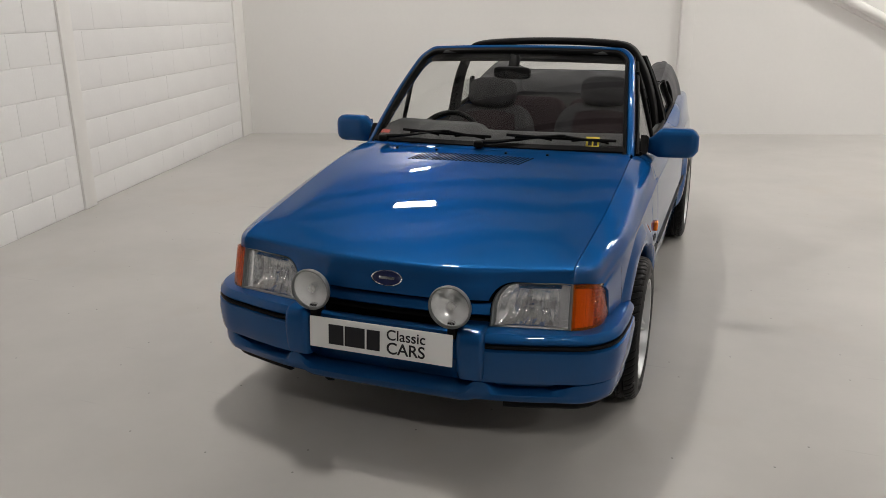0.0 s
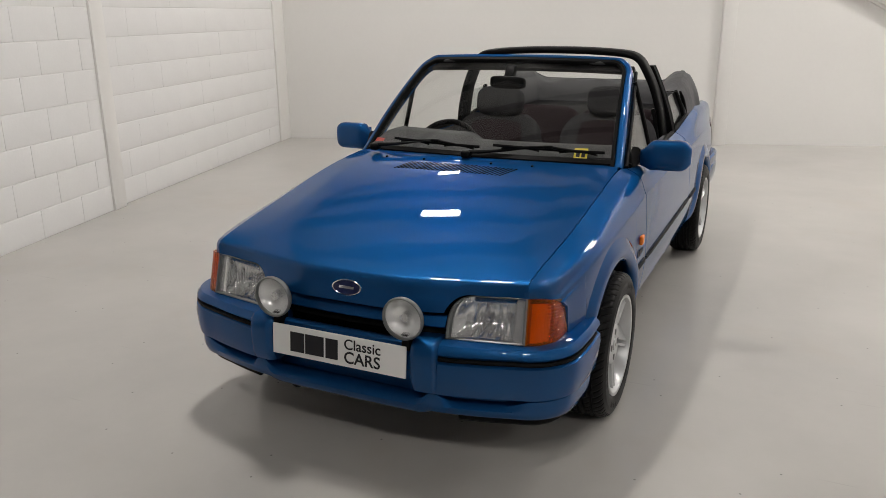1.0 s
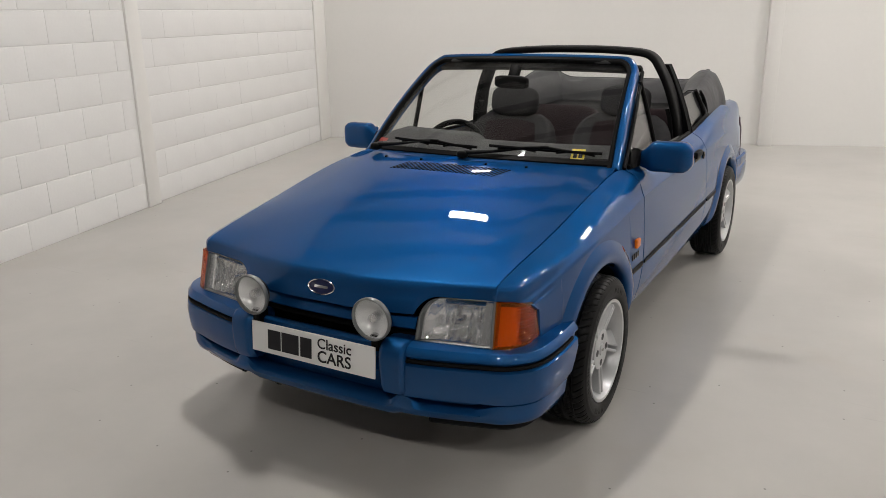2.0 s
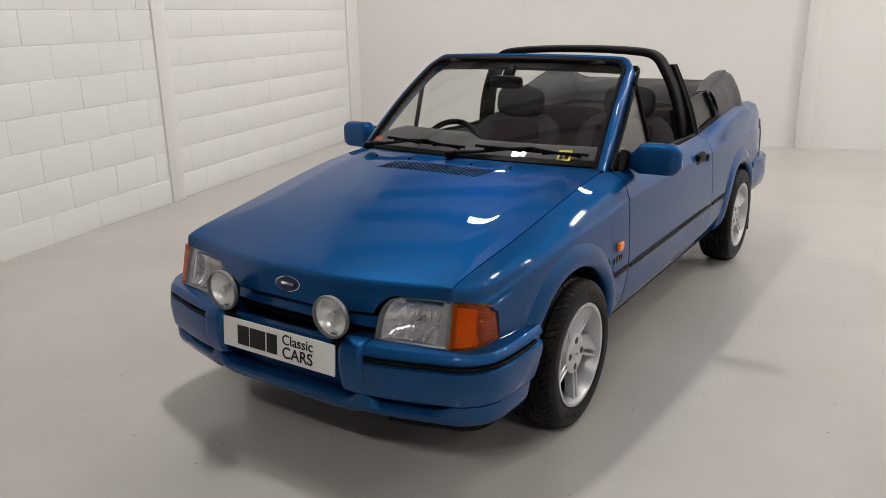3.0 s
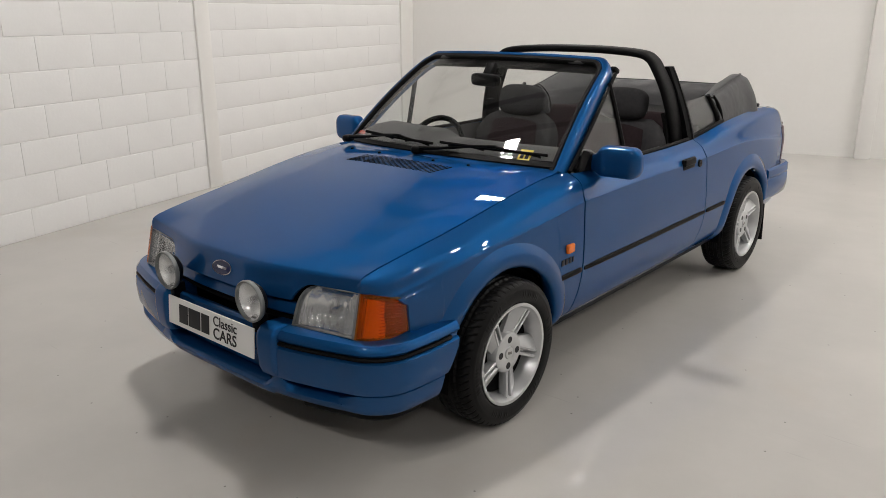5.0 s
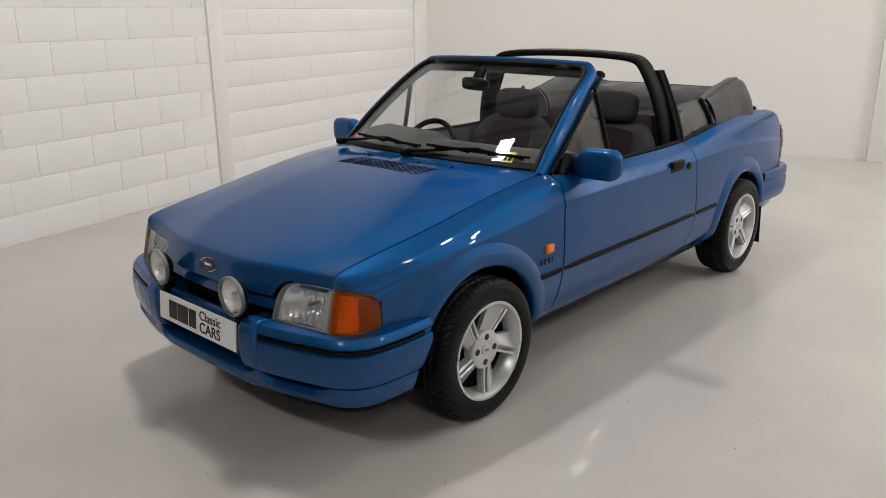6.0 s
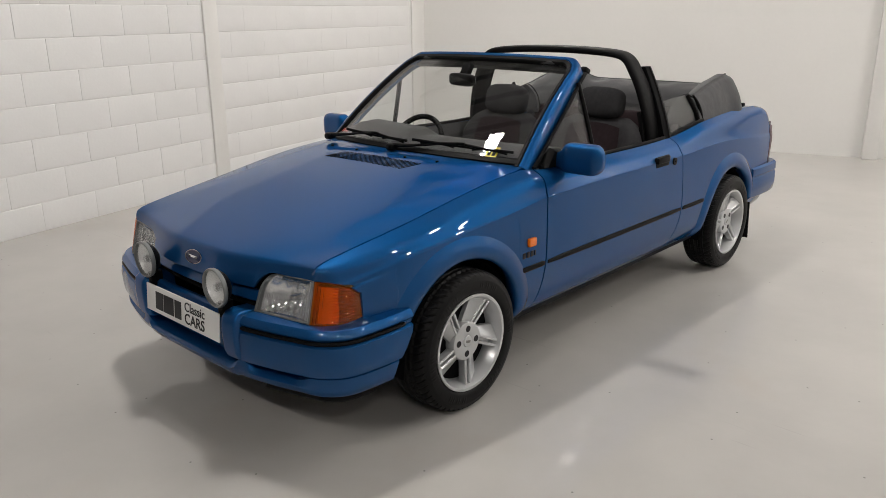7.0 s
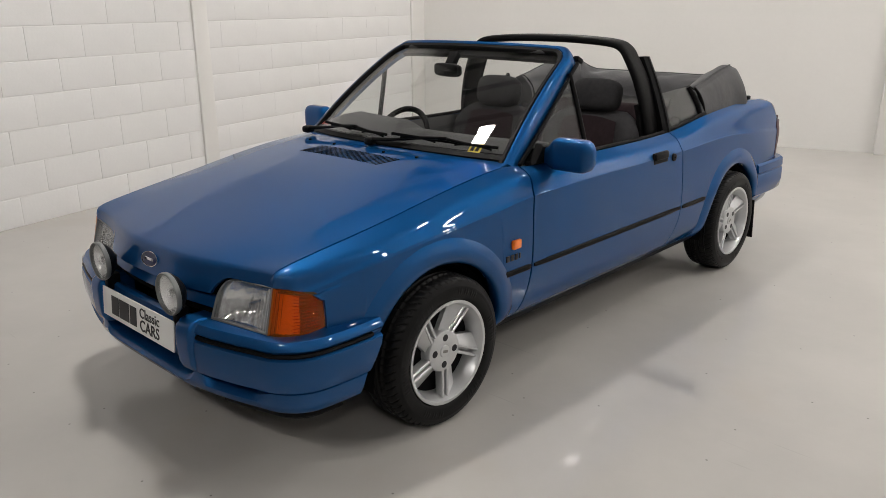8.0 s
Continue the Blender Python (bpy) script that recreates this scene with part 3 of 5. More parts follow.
def bonnet_point(a, q):
    """a: -1 to 1 across, q: 0 at the lip to 1 at the scuttle."""
    x0 = abs(a) * 0.61
    # the lip follows the rounded upper inner corner of the headlamp
    corner = min(1.0, max(0.0, (x0 - 0.350) / 0.080))
    lip = max(0.588, 0.566 + 0.081 * math.sqrt(1 - (1 - corner) ** 2)) if corner > 0 else 0.588
    crown0 = 0.012 * (x0 / 0.61) ** 2
    k0 = 0
    while NOSE_PTS[k0][1] - crown0 < lip:
        k0 += 1
    start = float(k0)
    if k0:
        low, high = NOSE_PTS[k0 - 1][1] - crown0, NOSE_PTS[k0][1] - crown0
        start = k0 - (high - lip) / (high - low)
    u = start + q * (119 - start)
    i = min(int(u), 118)
    y, z = NOSE_PTS[i] + (NOSE_PTS[i + 1] - NOSE_PTS[i]) * (u - i)
    f = (y + 0.706) / 1.05
    front = 0.074 * smooth(0.2, 0.97, abs(a))
    side = curve_at(EDGE_Z, y + 0.074 * (1 - f) + 0.125 * f) + 0.002
    y = y + front * (1 - f) + 0.125 * abs(a) ** 2.2 * f
    level = 0.75 * smooth(0.05, 0.18, f) * (1 - smooth(0.35, 0.75, f))
    centre = z + (curve_at(NOSE, y) - z) * level
    kink = 0.76 + 0.07 * f
    over = (abs(a) - kink) / (1 - kink)
    ramp = (over + math.sqrt(over * over + 0.003)) / 2
    top = (1 + math.sqrt(1 + 0.003)) / 2
    zz = centre + (side - centre) * (0.38 * a * a + 0.62 * ramp / top)
    if q < 0.12:
        zz = zz * (q / 0.12) + (1 - q / 0.12) * min(zz, max(lip, z - crown0))
    return (math.copysign(1, a) * abs(a) * bonnet_half(y), y, zz)


def dense(k):
    return 0.35 * k + 0.65 * k * k


half_columns = [k / 32 for k in range(18)] + [0.552 + 0.0085 * k for k in range(21)] + [0.74 + 0.026 * k for k in range(11)]
columns = [-c for c in half_columns[:0:-1]] + half_columns
rows = [[bonnet_point(a, dense(i / 60)) for a in columns] for i in range(61)]
bonnet = part("bonnet", thick(rows, 0.014, inward=(0, 0, -1)), PAINT, car)


def bonnet_z(x, y):
    best = None
    for i in range(200):
        p = bonnet_point(x / bonnet_half(y), i / 199)
        if best is None or abs(p[1] - y) < best[0]:
            best = (abs(p[1] - y), p[2])
    return best[1]


# louvres of the air intake: slanting near-black strips stand in for the slots' shade
n_slots = 28
for k in range(n_slots):
    x = -0.262 + 0.49 * k / (n_slots - 1)
    z0, z1 = bonnet_z(x, 0.195), bonnet_z(x, 0.285)
    pts = [(x - 0.022, 0.192, z0 - 0.0002), (x + 0.022, 0.283, z1 - 0.0002)]
    bm = bmesh.new()
    for off, w, h, mt in ((0, 0.0040, 0.001, 0),):
        vs = [(pts[0][0] - w, pts[0][1], pts[0][2] + h), (pts[0][0] + w, pts[0][1], pts[0][2] + h), (pts[1][0] + w, pts[1][1], pts[1][2] + h), (pts[1][0] - w, pts[1][1], pts[1][2] + h)]
        low = [(p[0], p[1], p[2] - 0.008) for p in vs]
        grid_bm([low, vs], close_v=True, bm=bm)
        cap(bm, vs)
    part("air_slot", bm, DARK, bonnet)
# washer jets
for x, y in ((-0.40, 0.335), (-0.20, 0.315), (0.12, 0.318), (0.30, 0.335)):
    zz = bonnet_z(x, y)
    part("washer_jet", pillow_bm((0.011, 0.015, 0.010), (x, y, zz + 0.002), 0.7), BLACK, bonnet)
# badge


def oval_bm(a, b, depth, at, rot, rim=0.0):
    bm = bmesh.new()
    prof = [(1.0, -depth), (1.0, depth * 0.6), (0.96, depth), (0.0, depth)] if not rim else [(1.0, -depth), (1.0, depth * 0.7), (0.95, depth), (0.90, depth * 0.7), (0.89, -depth)]
    rows = []
    for i in range(40):
        w = 2 * math.pi * i / 40
        rows.append([Vector(at) + rot @ Vector((a * k * math.cos(w), b * k * math.sin(w), h)) for k, h in prof])
    return grid_bm(rows, close_u=True, bm=bm)


at = (0.004, -0.6885, 0.6335)
badge = part("badge", oval_bm(0.0525, 0.0225, 0.003, at, Matrix.Rotation(radians(67), 3, "X")), NAVY, bonnet, "dark blue oval badge")
part("badge_ring", oval_bm(0.0565, 0.0262, 0.0055, at, Matrix.Rotation(radians(67), 3, "X"), rim=1), CHROME, bonnet, "chrome oval ring")
bar = box_bm((0.056, 0.009, 0.002), (0, 0, 0.0035), 0.0008)
bmesh.ops.transform(bar, matrix=Matrix.Translation(at) @ Matrix.Rotation(radians(67), 4, "X"), verts=bar.verts)
part("badge_bar", bar, CHROME, bonnet)

# scuttle between bonnet and windscreen
rows = []
for j in range(41):
    a = -1 + j / 20
    x = a * 0.628
    y0 = 0.350 + 0.122 * abs(a) ** 2.2
    z0 = 0.8885 - 0.022 * abs(a) ** 2.2
    rows.append([(x, y0 + 0.002, z0), (x, y0 + 0.03, z0 + 0.006), (x, y0 + 0.065, z0 + 0.012), (x, y0 + 0.09, z0 - 0.02)])
part("scuttle_panel", thick(rows, 0.01, inward=(0, 0, -1)), PAINT, car)

# windscreen and its frame


def screen_point(a, b, off=0.0):
    """a: -1 to 1 across the glass, b: 0 at the bottom to 1 at the top edge, off: metres forward of the glass."""
    k = abs(a) ** 2.2 if abs(a) <= 1 else 1 + (abs(a) - 1) * 2.0
    bx, by, bz = a * 0.606, 0.408 + 0.122 * k, 0.902 - 0.016 * k
    tx, ty, tz = a * 0.525, 0.985 + 0.065 * k, 1.282 - 0.014 * k
    p = np.array((bx + (tx - bx) * b, by + (ty - by) * b, bz + (tz - bz) * b))
    p += np.array((0, -0.55, 0.83)) * (0.022 * max(0.0, 4 * b * (1 - b)) + off)
    return p


rows = [[screen_point(-1.01 + 2.02 * j / 30, -0.01 + 1.02 * i / 16) for j in range(31)] for i in range(17)]
part("windscreen", thick(rows, 0.005, inward=(0, 0.5, -0.8)), SCREEN, car, "clear laminated windscreen")


def frame_path(da, db, r, n=14):
    """Up one side, over the top with rounded corners, and down the other, in the glass's own measure."""
    A, B = 1 + da, 1 + db
    pts = [(-A, -0.05 + (B - r * 1.4 + 0.05) * i / 20) for i in range(20)]
    for i in range(n + 1):
        w = math.pi / 2 * i / n
        pts.append((-A + r * (1 - math.cos(w)), B - 1.4 * r * (1 - math.sin(w))))
    for i in range(1, 24):
        pts.append((-A + r + (2 * A - 2 * r) * i / 24, B))
    for i in range(n + 1):
        w = math.pi / 2 * i / n
        pts.append((A - r * (1 - math.sin(w)), B - 1.4 * r * (1 - math.cos(w))))
    pts += [(A, B - r * 1.4 - (B - r * 1.4 + 0.05) * (i + 1) / 20) for i in range(20)]
    return pts


def frame_band(lines):
    """lines: rows of (da, db, r, off) round the section."""
    paths = [[screen_point(a, b, off) for a, b in frame_path(da, db, r)] for da, db, r, off in lines]
    return grid_bm([[p[i] for p in paths] for i in range(len(paths[0]))], close_v=True)


part("windscreen_seal", frame_band([(-0.028, -0.018, 0.10, 0.006), (-0.023, -0.012, 0.10, 0.011), (-0.004, 0.015, 0.11, 0.012), (0.003, 0.022, 0.112, 0.004), (0.003, 0.022, 0.112, -0.012), (-0.028, -0.018, 0.10, -0.012)]), RUBBER, car)
part("windscreen_frame", frame_band([(0.000, 0.018, 0.112, 0.004), (0.008, 0.026, 0.115, 0.011), (0.032, 0.046, 0.12, 0.011), (0.050, 0.062, 0.125, 0.002), (0.056, 0.075, 0.13, -0.020), (0.057, 0.080, 0.13, -0.055), (0.01, 0.03, 0.115, -0.060), (-0.004, 0.015, 0.11, -0.02)]), PAINT, car)
rows = [[screen_point(-1 + 2 * j / 30, b, off) for j in range(31)] for b, off in ((-0.035, 0.004), (-0.028, 0.012), (0.008, 0.012), (0.018, 0.005))]
part("windscreen_lower_seal", thick(rows, 0.014, inward=(0, 0.5, -0.8)), RUBBER, car)
both("pillar_trim", thick([[screen_point(a, b, -0.035) for b in np.linspace(0.0, 0.97, 14)] for a in (0.982, 0.990, 1.02, 1.035)], 0.02), BLACK, car)
rows = [[screen_point(-0.97 + 1.94 * j / 24, b, -0.03 - 0.02 * (1.0 - b) * 8) for j in range(25)] for b in (0.972, 0.985, 1.0, 1.04)]
part("header_trim", thick(rows, 0.02), TRIM, car)
# header latch cover at each end
both("header_catch", box_bm((0.03, 0.045, 0.022), (0.535, 1.115, 1.238), 0.006, rot=Matrix.Rotation(radians(-25), 3, "X")), BLACK, car)

# sun visors
both("sun_visor", pillow_bm((0.34, 0.13, 0.020), (0.27, 1.065, 1.262), 0.4, Matrix.Rotation(radians(-12), 3, "X")), TRIM, car, "dark grey sun visor folded up")

# interior mirror
im = part("interior_mirror", pillow_bm((0.200, 0.04, 0.060), (-0.005, 0.848, 1.184), 0.45, Matrix.Rotation(radians(-15), 3, "Z")), BLACK, car, "black interior mirror")
part("mirror_stem", box_bm((0.050, 0.035, 0.075), (-0.005, 0.885, 1.228), 0.008, rot=Matrix.Rotation(radians(-35), 3, "X")), BLACK, im)
part("mirror_glass", pillow_bm((0.182, 0.006, 0.048), (0.000, 0.868, 1.184), 0.4, Matrix.Rotation(radians(-15), 3, "Z")), CHROME, im)

# wipers


def wiper(px, py, tip_a, tip_b, mid_a, mid_b, label):
    lift = np.array((0, -0.55, 0.83))
    piv = np.array((px, py, 0.903))
    mid = screen_point(mid_a, mid_b, 0.030)
    tip = screen_point(tip_a, tip_b, 0.020)
    arm = part("wiper", tube_bm([piv + (0, 0, 0.016), piv * 0.75 + mid * 0.25 + lift * 0.012, piv * 0.4 + mid * 0.6 + lift * 0.006, mid], lambda t: 0.0125 - 0.0035 * smooth(0.2, 0.5, t) - 0.005 * smooth(0.55, 0.75, t), n=10, samples=18, flat=0.75), BLACK, car, label)
    part("pivot_cap", pillow_bm((0.046, 0.054, 0.034), piv + (0, 0, 0.008), 0.6), BLACK, arm)
    start = 2 * mid - tip
    # rubber blade that sags a little with the glass, under a bridge with two claw yokes
    blade = [start + (tip - start) * k - lift * (0.011 + 0.004 * math.sin(math.pi * k)) for k in np.linspace(0, 1, 16)]
    part("blade", tube_bm(blade, 0.0046, n=6, flat=1.5), RUBBER, arm)
    line = (tip - start) / np.linalg.norm(tip - start)
    length = np.linalg.norm(tip - start)
    bridge = [mid + line * length * k - lift * 0.016 * abs(k) / 0.26 for k in np.linspace(-0.26, 0.26, 9)]
    part("bridge", tube_bm(bridge, 0.0052, n=8, flat=1.2), BLACK, arm)
    for c in (-0.26, 0.26):
        yoke = [mid + line * length * (c + k) - lift * (0.016 + 0.012 * (abs(k) / 0.17) ** 2) for k in np.linspace(-0.17, 0.17, 9)]
        part("claw_yoke", tube_bm(yoke, 0.0040, n=6, flat=1.2), BLACK, arm)
    part("blade_clip", box_bm((0.040, 0.016, 0.014), mid, 0.003, rot=Matrix.Rotation(math.atan2(line[1], line[0]), 3, "Z")), BLACK, arm)


wiper(-0.020, 0.372, 0.93, 0.066, 0.55, 0.060, "black wiper arm parked low on the windscreen")
wiper(-0.498, 0.402, 0.03, 0.056, -0.33, 0.056, "black wiper arm parked low on the windscreen")

# stickers on the glass
st = screen_point(0.765, 0.068, -0.009)
bm = box_bm((0.058, 0.070, 0.001), (0, 0, 0), 0.0)
m = Matrix.Translation(st) @ Matrix.Rotation(radians(8), 4, "Z") @ Matrix.Rotation(radians(38), 4, "X")
bmesh.ops.transform(bm, matrix=m, verts=bm.verts)
sticker = tagged(link_mesh("window_sticker", bm, YELLOW), "square yellow sticker with a black mark inside the windscreen", "sticker")
for dx in (-0.011, 0.012):
    bm = box_bm((0.016, 0.034, 0.001), (dx, 0.0, 0.0015), 0.0)
    bmesh.ops.transform(bm, matrix=m, verts=bm.verts)
    part("printed_mark", bm, INK, sticker)
bm = box_bm((0.05, 0.03, 0.001), (0, 0, 0), 0.0)
st = screen_point(-0.935, 0.075, -0.009)
bmesh.ops.transform(bm, matrix=Matrix.Translation(st) @ Matrix.Rotation(radians(-10), 4, "Z") @ Matrix.Rotation(radians(38), 4, "X"), verts=bm.verts)
tagged(link_mesh("window_sticker", bm, RED), "small faded red sticker low on the windscreen", "sticker")
for k, w in enumerate((0.008, 0.024)):
    bm = box_bm((w, 0.007, 0.001), (0, 0, 0), 0.0)
    st = screen_point(0.925 + 0.035 * k, 0.055, -0.009)
    bmesh.ops.transform(bm, matrix=Matrix.Translation(st) @ Matrix.Rotation(radians(14), 4, "Z") @ Matrix.Rotation(radians(38), 4, "X"), verts=bm.verts)
    tagged(link_mesh("glass_marking", bm, WHITE), "tiny white maker's marking in the windscreen corner", "marking")

# front lamps


def quad_patch(c00, c10, c11, c01, n=14, bulge=0.0, out=(0, -1, 0.1), rnd=0.0):
    """A slightly domed patch between four corners; rnd rounds the outline at the second-listed upper inner corner."""
    c = [np.array(v, float) for v in (c00, c10, c11, c01)]
    rows = []
    for i in range(n + 1):
        v = i / n
        row = []
        for j in range(n + 1):
            u = j / n
            p = c[0] * (1 - u) * (1 - v) + c[1] * u * (1 - v) + c[2] * u * v + c[3] * (1 - u) * v
            row.append(p + np.array(out) * bulge * 16 * u * (1 - u) * v * (1 - v))
        rows.append(row)
    return rows


HL = dict(ib=(0.362, -0.672, 0.505), ob=(0.610, -0.633, 0.510), ot=(0.606, -0.596, 0.650), it=(0.362, -0.622, 0.640))


def headlamp_point(u, v, off=0.0):
    p = sum(np.array(HL[k]) * w for k, w in (("ib", (1 - u) * (1 - v)), ("ob", u * (1 - v)), ("ot", u * v), ("it", (1 - u) * v)))
    # the upper inner corner is cut back in a curve
    w = max(0.0, (v - 0.42) / 0.58)
    cut = 0.070 * (1 - math.sqrt(max(0.0, 1 - min(w, 1.0) ** 2))) * (1 - min(max(u, 0.0), 1.0)) ** 1.3
    p = p + np.array((cut, 0.10 * cut, 0))
    return p + np.array((-0.12, -0.95, 0.28)) * (0.008 * 16 * u * (1 - u) * v * (1 - v) / 1.0 * 0.5 + off)


rim_rows = []
for k in range(64):
    w = k / 16
    side = int(w) % 4
    t = w - int(w)
    u, v = [(t, 0), (1, t), (1 - t, 1), (0, 1 - t)][side]
    cx, cy = u - 0.5, v - 0.5
    rim_rows.append([headlamp_point(0.5 + cx * s, 0.5 + cy * s, o) for s, o in ((1.045, -0.03), (1.045, 0.002), (1.0, 0.007), (0.955, 0.003), (0.95, -0.03))])
lamps = both("headlamp", grid_bm(rim_rows, close_u=True), GREYRIM, car, "rectangular headlamp with a fluted clear lens")


def flutes(u, v):
    """Relief of the moulded lens: fine upright flutes over the upper middle, coarser ones below, plain towards the outer end."""
    fine = 0.0009 * math.sin(2 * math.pi * 30 * u) * smooth(0.40, 0.48, v) * (1 - smooth(0.74, 0.78, u)) * smooth(0.14, 0.20, u)
    coarse = 0.0011 * math.sin(2 * math.pi * 8 * u + 5 * v) * (1 - smooth(0.30, 0.38, v)) * (1 - smooth(0.78, 0.84, u))
    return fine + coarse


for ob in both("lens", thick([[headlamp_point(u, v, 0.003 + flutes(u, v)) for u in np.linspace(0.03, 0.97, 157)] for v in np.linspace(0.04, 0.96, 28)], 0.004, inward=(0, 1, 0)), LENS, lamps):
    ob.visible_shadow = False
# reflector bowl and its bulb shield
rows = []
for i in range(15):
    v = 0.03 + 0.94 * i / 14
    rows.append([headlamp_point(u, v, -0.012 - (0.070 + 0.004 * math.cos(2 * math.pi * 8 * u)) * max(0.0, 1 - ((u - 0.44) / 0.40) ** 2) ** 0.8 * max(0.0, 1 - ((v - 0.52) / 0.56) ** 2) ** 0.7) for u in np.linspace(0.03, 0.97, 80)])
both("reflector", grid_bm(rows), REFLECTOR, lamps)
c = headlamp_point(0.45, 0.48, -0.045)
both("bulb_shield", lathe_bm([(-0.012, 0.0), (-0.010, 0.008), (-0.004, 0.011), (0.03, 0.012), (0.03, 0.0)], "Y", tuple(c), 20), CHROME, lamps)


def indicator_point(t, v, off=0.0):
    """From the headlamp round the corner to the wing."""
    lo = spline([(0.613, -0.634), (0.655, -0.612), (0.690, -0.560), (0.702, -0.480)], 21)
    hi = spline([(0.609, -0.597), (0.648, -0.580), (0.676, -0.540), (0.690, -0.476)], 21)
    u = t * 20
    i = min(int(u), 19)
    a = lo[i] + (lo[i + 1] - lo[i]) * (u - i)
    b = hi[i] + (hi[i + 1] - hi[i]) * (u - i)
    p = a + (b - a) * v
    top = 0.6515 - 0.018 * smooth(0.25, 1.0, t)
    bot = 0.500 + 0.012 * t
    end = 1 - math.sqrt(max(0.0, 1 - (max(0.0, t - 0.76) / 0.2401) ** 2))
    z = bot + 0.006 * end + (top - bot - 0.040 * end) * v
    n = np.array((0.35 + 0.6 * t, -0.95 + 0.7 * t, 0.15))
    return np.array((p[0], p[1], z)) + n / np.linalg.norm(n) * off


def indicator_relief(t, v):
    """Level ribs over the outer half of the lens, upright flutes over the inner half."""
    ribs = 0.0012 * math.sin(2 * math.pi * 14 * v) * smooth(0.46, 0.54, t) * (1 - smooth(0.90, 0.95, t)) * smooth(0.05, 0.10, v) * (1 - smooth(0.90, 0.95, v))
    return ribs + 0.0003 * math.sin(2 * math.pi * 22 * t) * (1 - smooth(0.40, 0.46, t))


ind = both("indicator", thick([[indicator_point(t, v, 0.004 + indicator_relief(t, v)) for t in np.linspace(0, 1, 100)] for v in np.linspace(0, 1, 85)], 0.006, inward=(-0.5, 1, 0)), AMBER, car, "amber wrap-round indicator lens")
both("lamp_housing", grid_bm([[indicator_point(t, v, -0.022) for t in np.linspace(0, 1, 20)] for v in np.linspace(0, 1, 8)]), LAMPWHITE, ind)
for ob in ind:
    ob.visible_shadow = False
both("corner_panel", grid_bm([[indicator_point(t, v, -0.016) + np.array((0, 0.02 * (t > 0.95), (v - 0.5) * 0.06)) for t in np.linspace(0.62, 1.0, 12)] for v in np.linspace(0, 1, 6)]), PAINT, car)

# painted strip that closes the gap over the lamps
top_edge = [headlamp_point(u, 1.0, -0.012) for u in np.linspace(0.0, 1.0, 12)] + [indicator_point(t, 1.0, -0.010) for t in np.linspace(0.05, 1.0, 14)]
both("lamp_surround", thick([[p + np.array((-0.010 * k, 0.022 * k, -0.016 + 0.030 * k)) for p in top_edge] for k in (0.0, 0.5, 1.0)], 0.006), PAINT, car)

# panel behind the lamps and grille
rows = []
for j in range(41):
    a = -1 + j / 20
    x = a * 0.68
    y = -0.565 + 0.13 * abs(a) ** 3
    rows.append([(x, y + 0.03, 0.30), (x, y, 0.34), (x, y, 0.60), (x, y + 0.02, 0.645), (x, y + 0.16, 0.66)])
part("radiator_panel", thick(rows, 0.01), DARK, car)


def grille_bar(z0, z1, y, lean, mat, name, half=0.352):
    rows = []
    for j in range(31):
        a = -1 + j / 15
        yy = y + 0.030 * abs(a) ** 2.4
        rows.append([(a * half, yy + 0.03, z1), (a * half, yy + lean + 0.006, z1), (a * half, yy + lean, z1 - 0.006), (a * half, yy, z0 + 0.006), (a * half, yy + 0.006, z0), (a * half, yy + 0.03, z0)])
    return part(name, grid_bm(rows, close_v=False), mat, car)


grille_bar(0.532, 0.570, -0.692, 0.014, PAINT, "grille_bar")
grille_bar(0.500, 0.520, -0.672, 0.006, DARK, "grille_slat")

# fog lamps
for sx in (1, -1):
    at = (sx * 0.250, -0.752, 0.586)
    fl = part("fog_lamp", lathe_bm([(0.046, 0.0), (0.044, 0.028), (0.030, 0.050), (0.012, 0.065), (0.002, 0.070), (-0.004, 0.0705), (-0.004, 0.064)], "Y", at, 48), BLACK, car, "round auxiliary lamp in a black shell with a grey rim")
    part("rim", lathe_bm([(0.003, 0.0705), (-0.006, 0.0725), (-0.012, 0.0715), (-0.0145, 0.069), (-0.013, 0.066), (-0.004, 0.064)], "Y", at, 48), GREYRIM, fl)
    part("lens", lathe_bm([(-0.0045, 0.0655), (-0.010, 0.05), (-0.0135, 0.025), (-0.0145, 0.0), (-0.010, 0.0), (-0.006, 0.05), (-0.001, 0.0655)], "Y", at, 40), ROUNDLENS, fl).visible_shadow = False
    part("reflector", lathe_bm([(0.0, 0.0655), (0.02, 0.055), (0.036, 0.03), (0.042, 0.0)], "Y", at, 40), BOWL, fl)
    part("bulb_shield", lathe_bm([(0.005, 0.0), (0.005, 0.014), (0.038, 0.016)], "Y", at, 20), CHROME, fl)
    part("bracket", box_bm((0.03, 0.05, 0.06), (at[0], at[1] + 0.030, at[2] - 0.085), 0.006), BLACK, fl)

# bumpers
PLAN = [(0.0, -0.752), (0.20, -0.750), (0.36, -0.742), (0.48, -0.718), (0.58, -0.690), (0.680, -0.655), (0.750, -0.575), (0.770, -0.44), (0.770, -0.298)]
PLAN_PTS = spline(PLAN, 161)


def plan_at(t, out=0.0, z=0.5):
    """A place on the bumper's plan line, t from 0 at the middle to 1 at the arch, and the way out of it."""
    u = min(max(t, 0), 1) * 160 * (1 - 0.085 * smooth(0.48, 0.24, z) * smooth(0.80, 1.0, t))
    i = min(int(u), 159)
    p = PLAN_PTS[i] + (PLAN_PTS[i + 1] - PLAN_PTS[i]) * (u - i)
    d = PLAN_PTS[min(i + 2, 160)] - PLAN_PTS[max(i - 2, 0)]
    d /= np.linalg.norm(d)
    n = np.array((d[1], -d[0]))
    return p + n * out


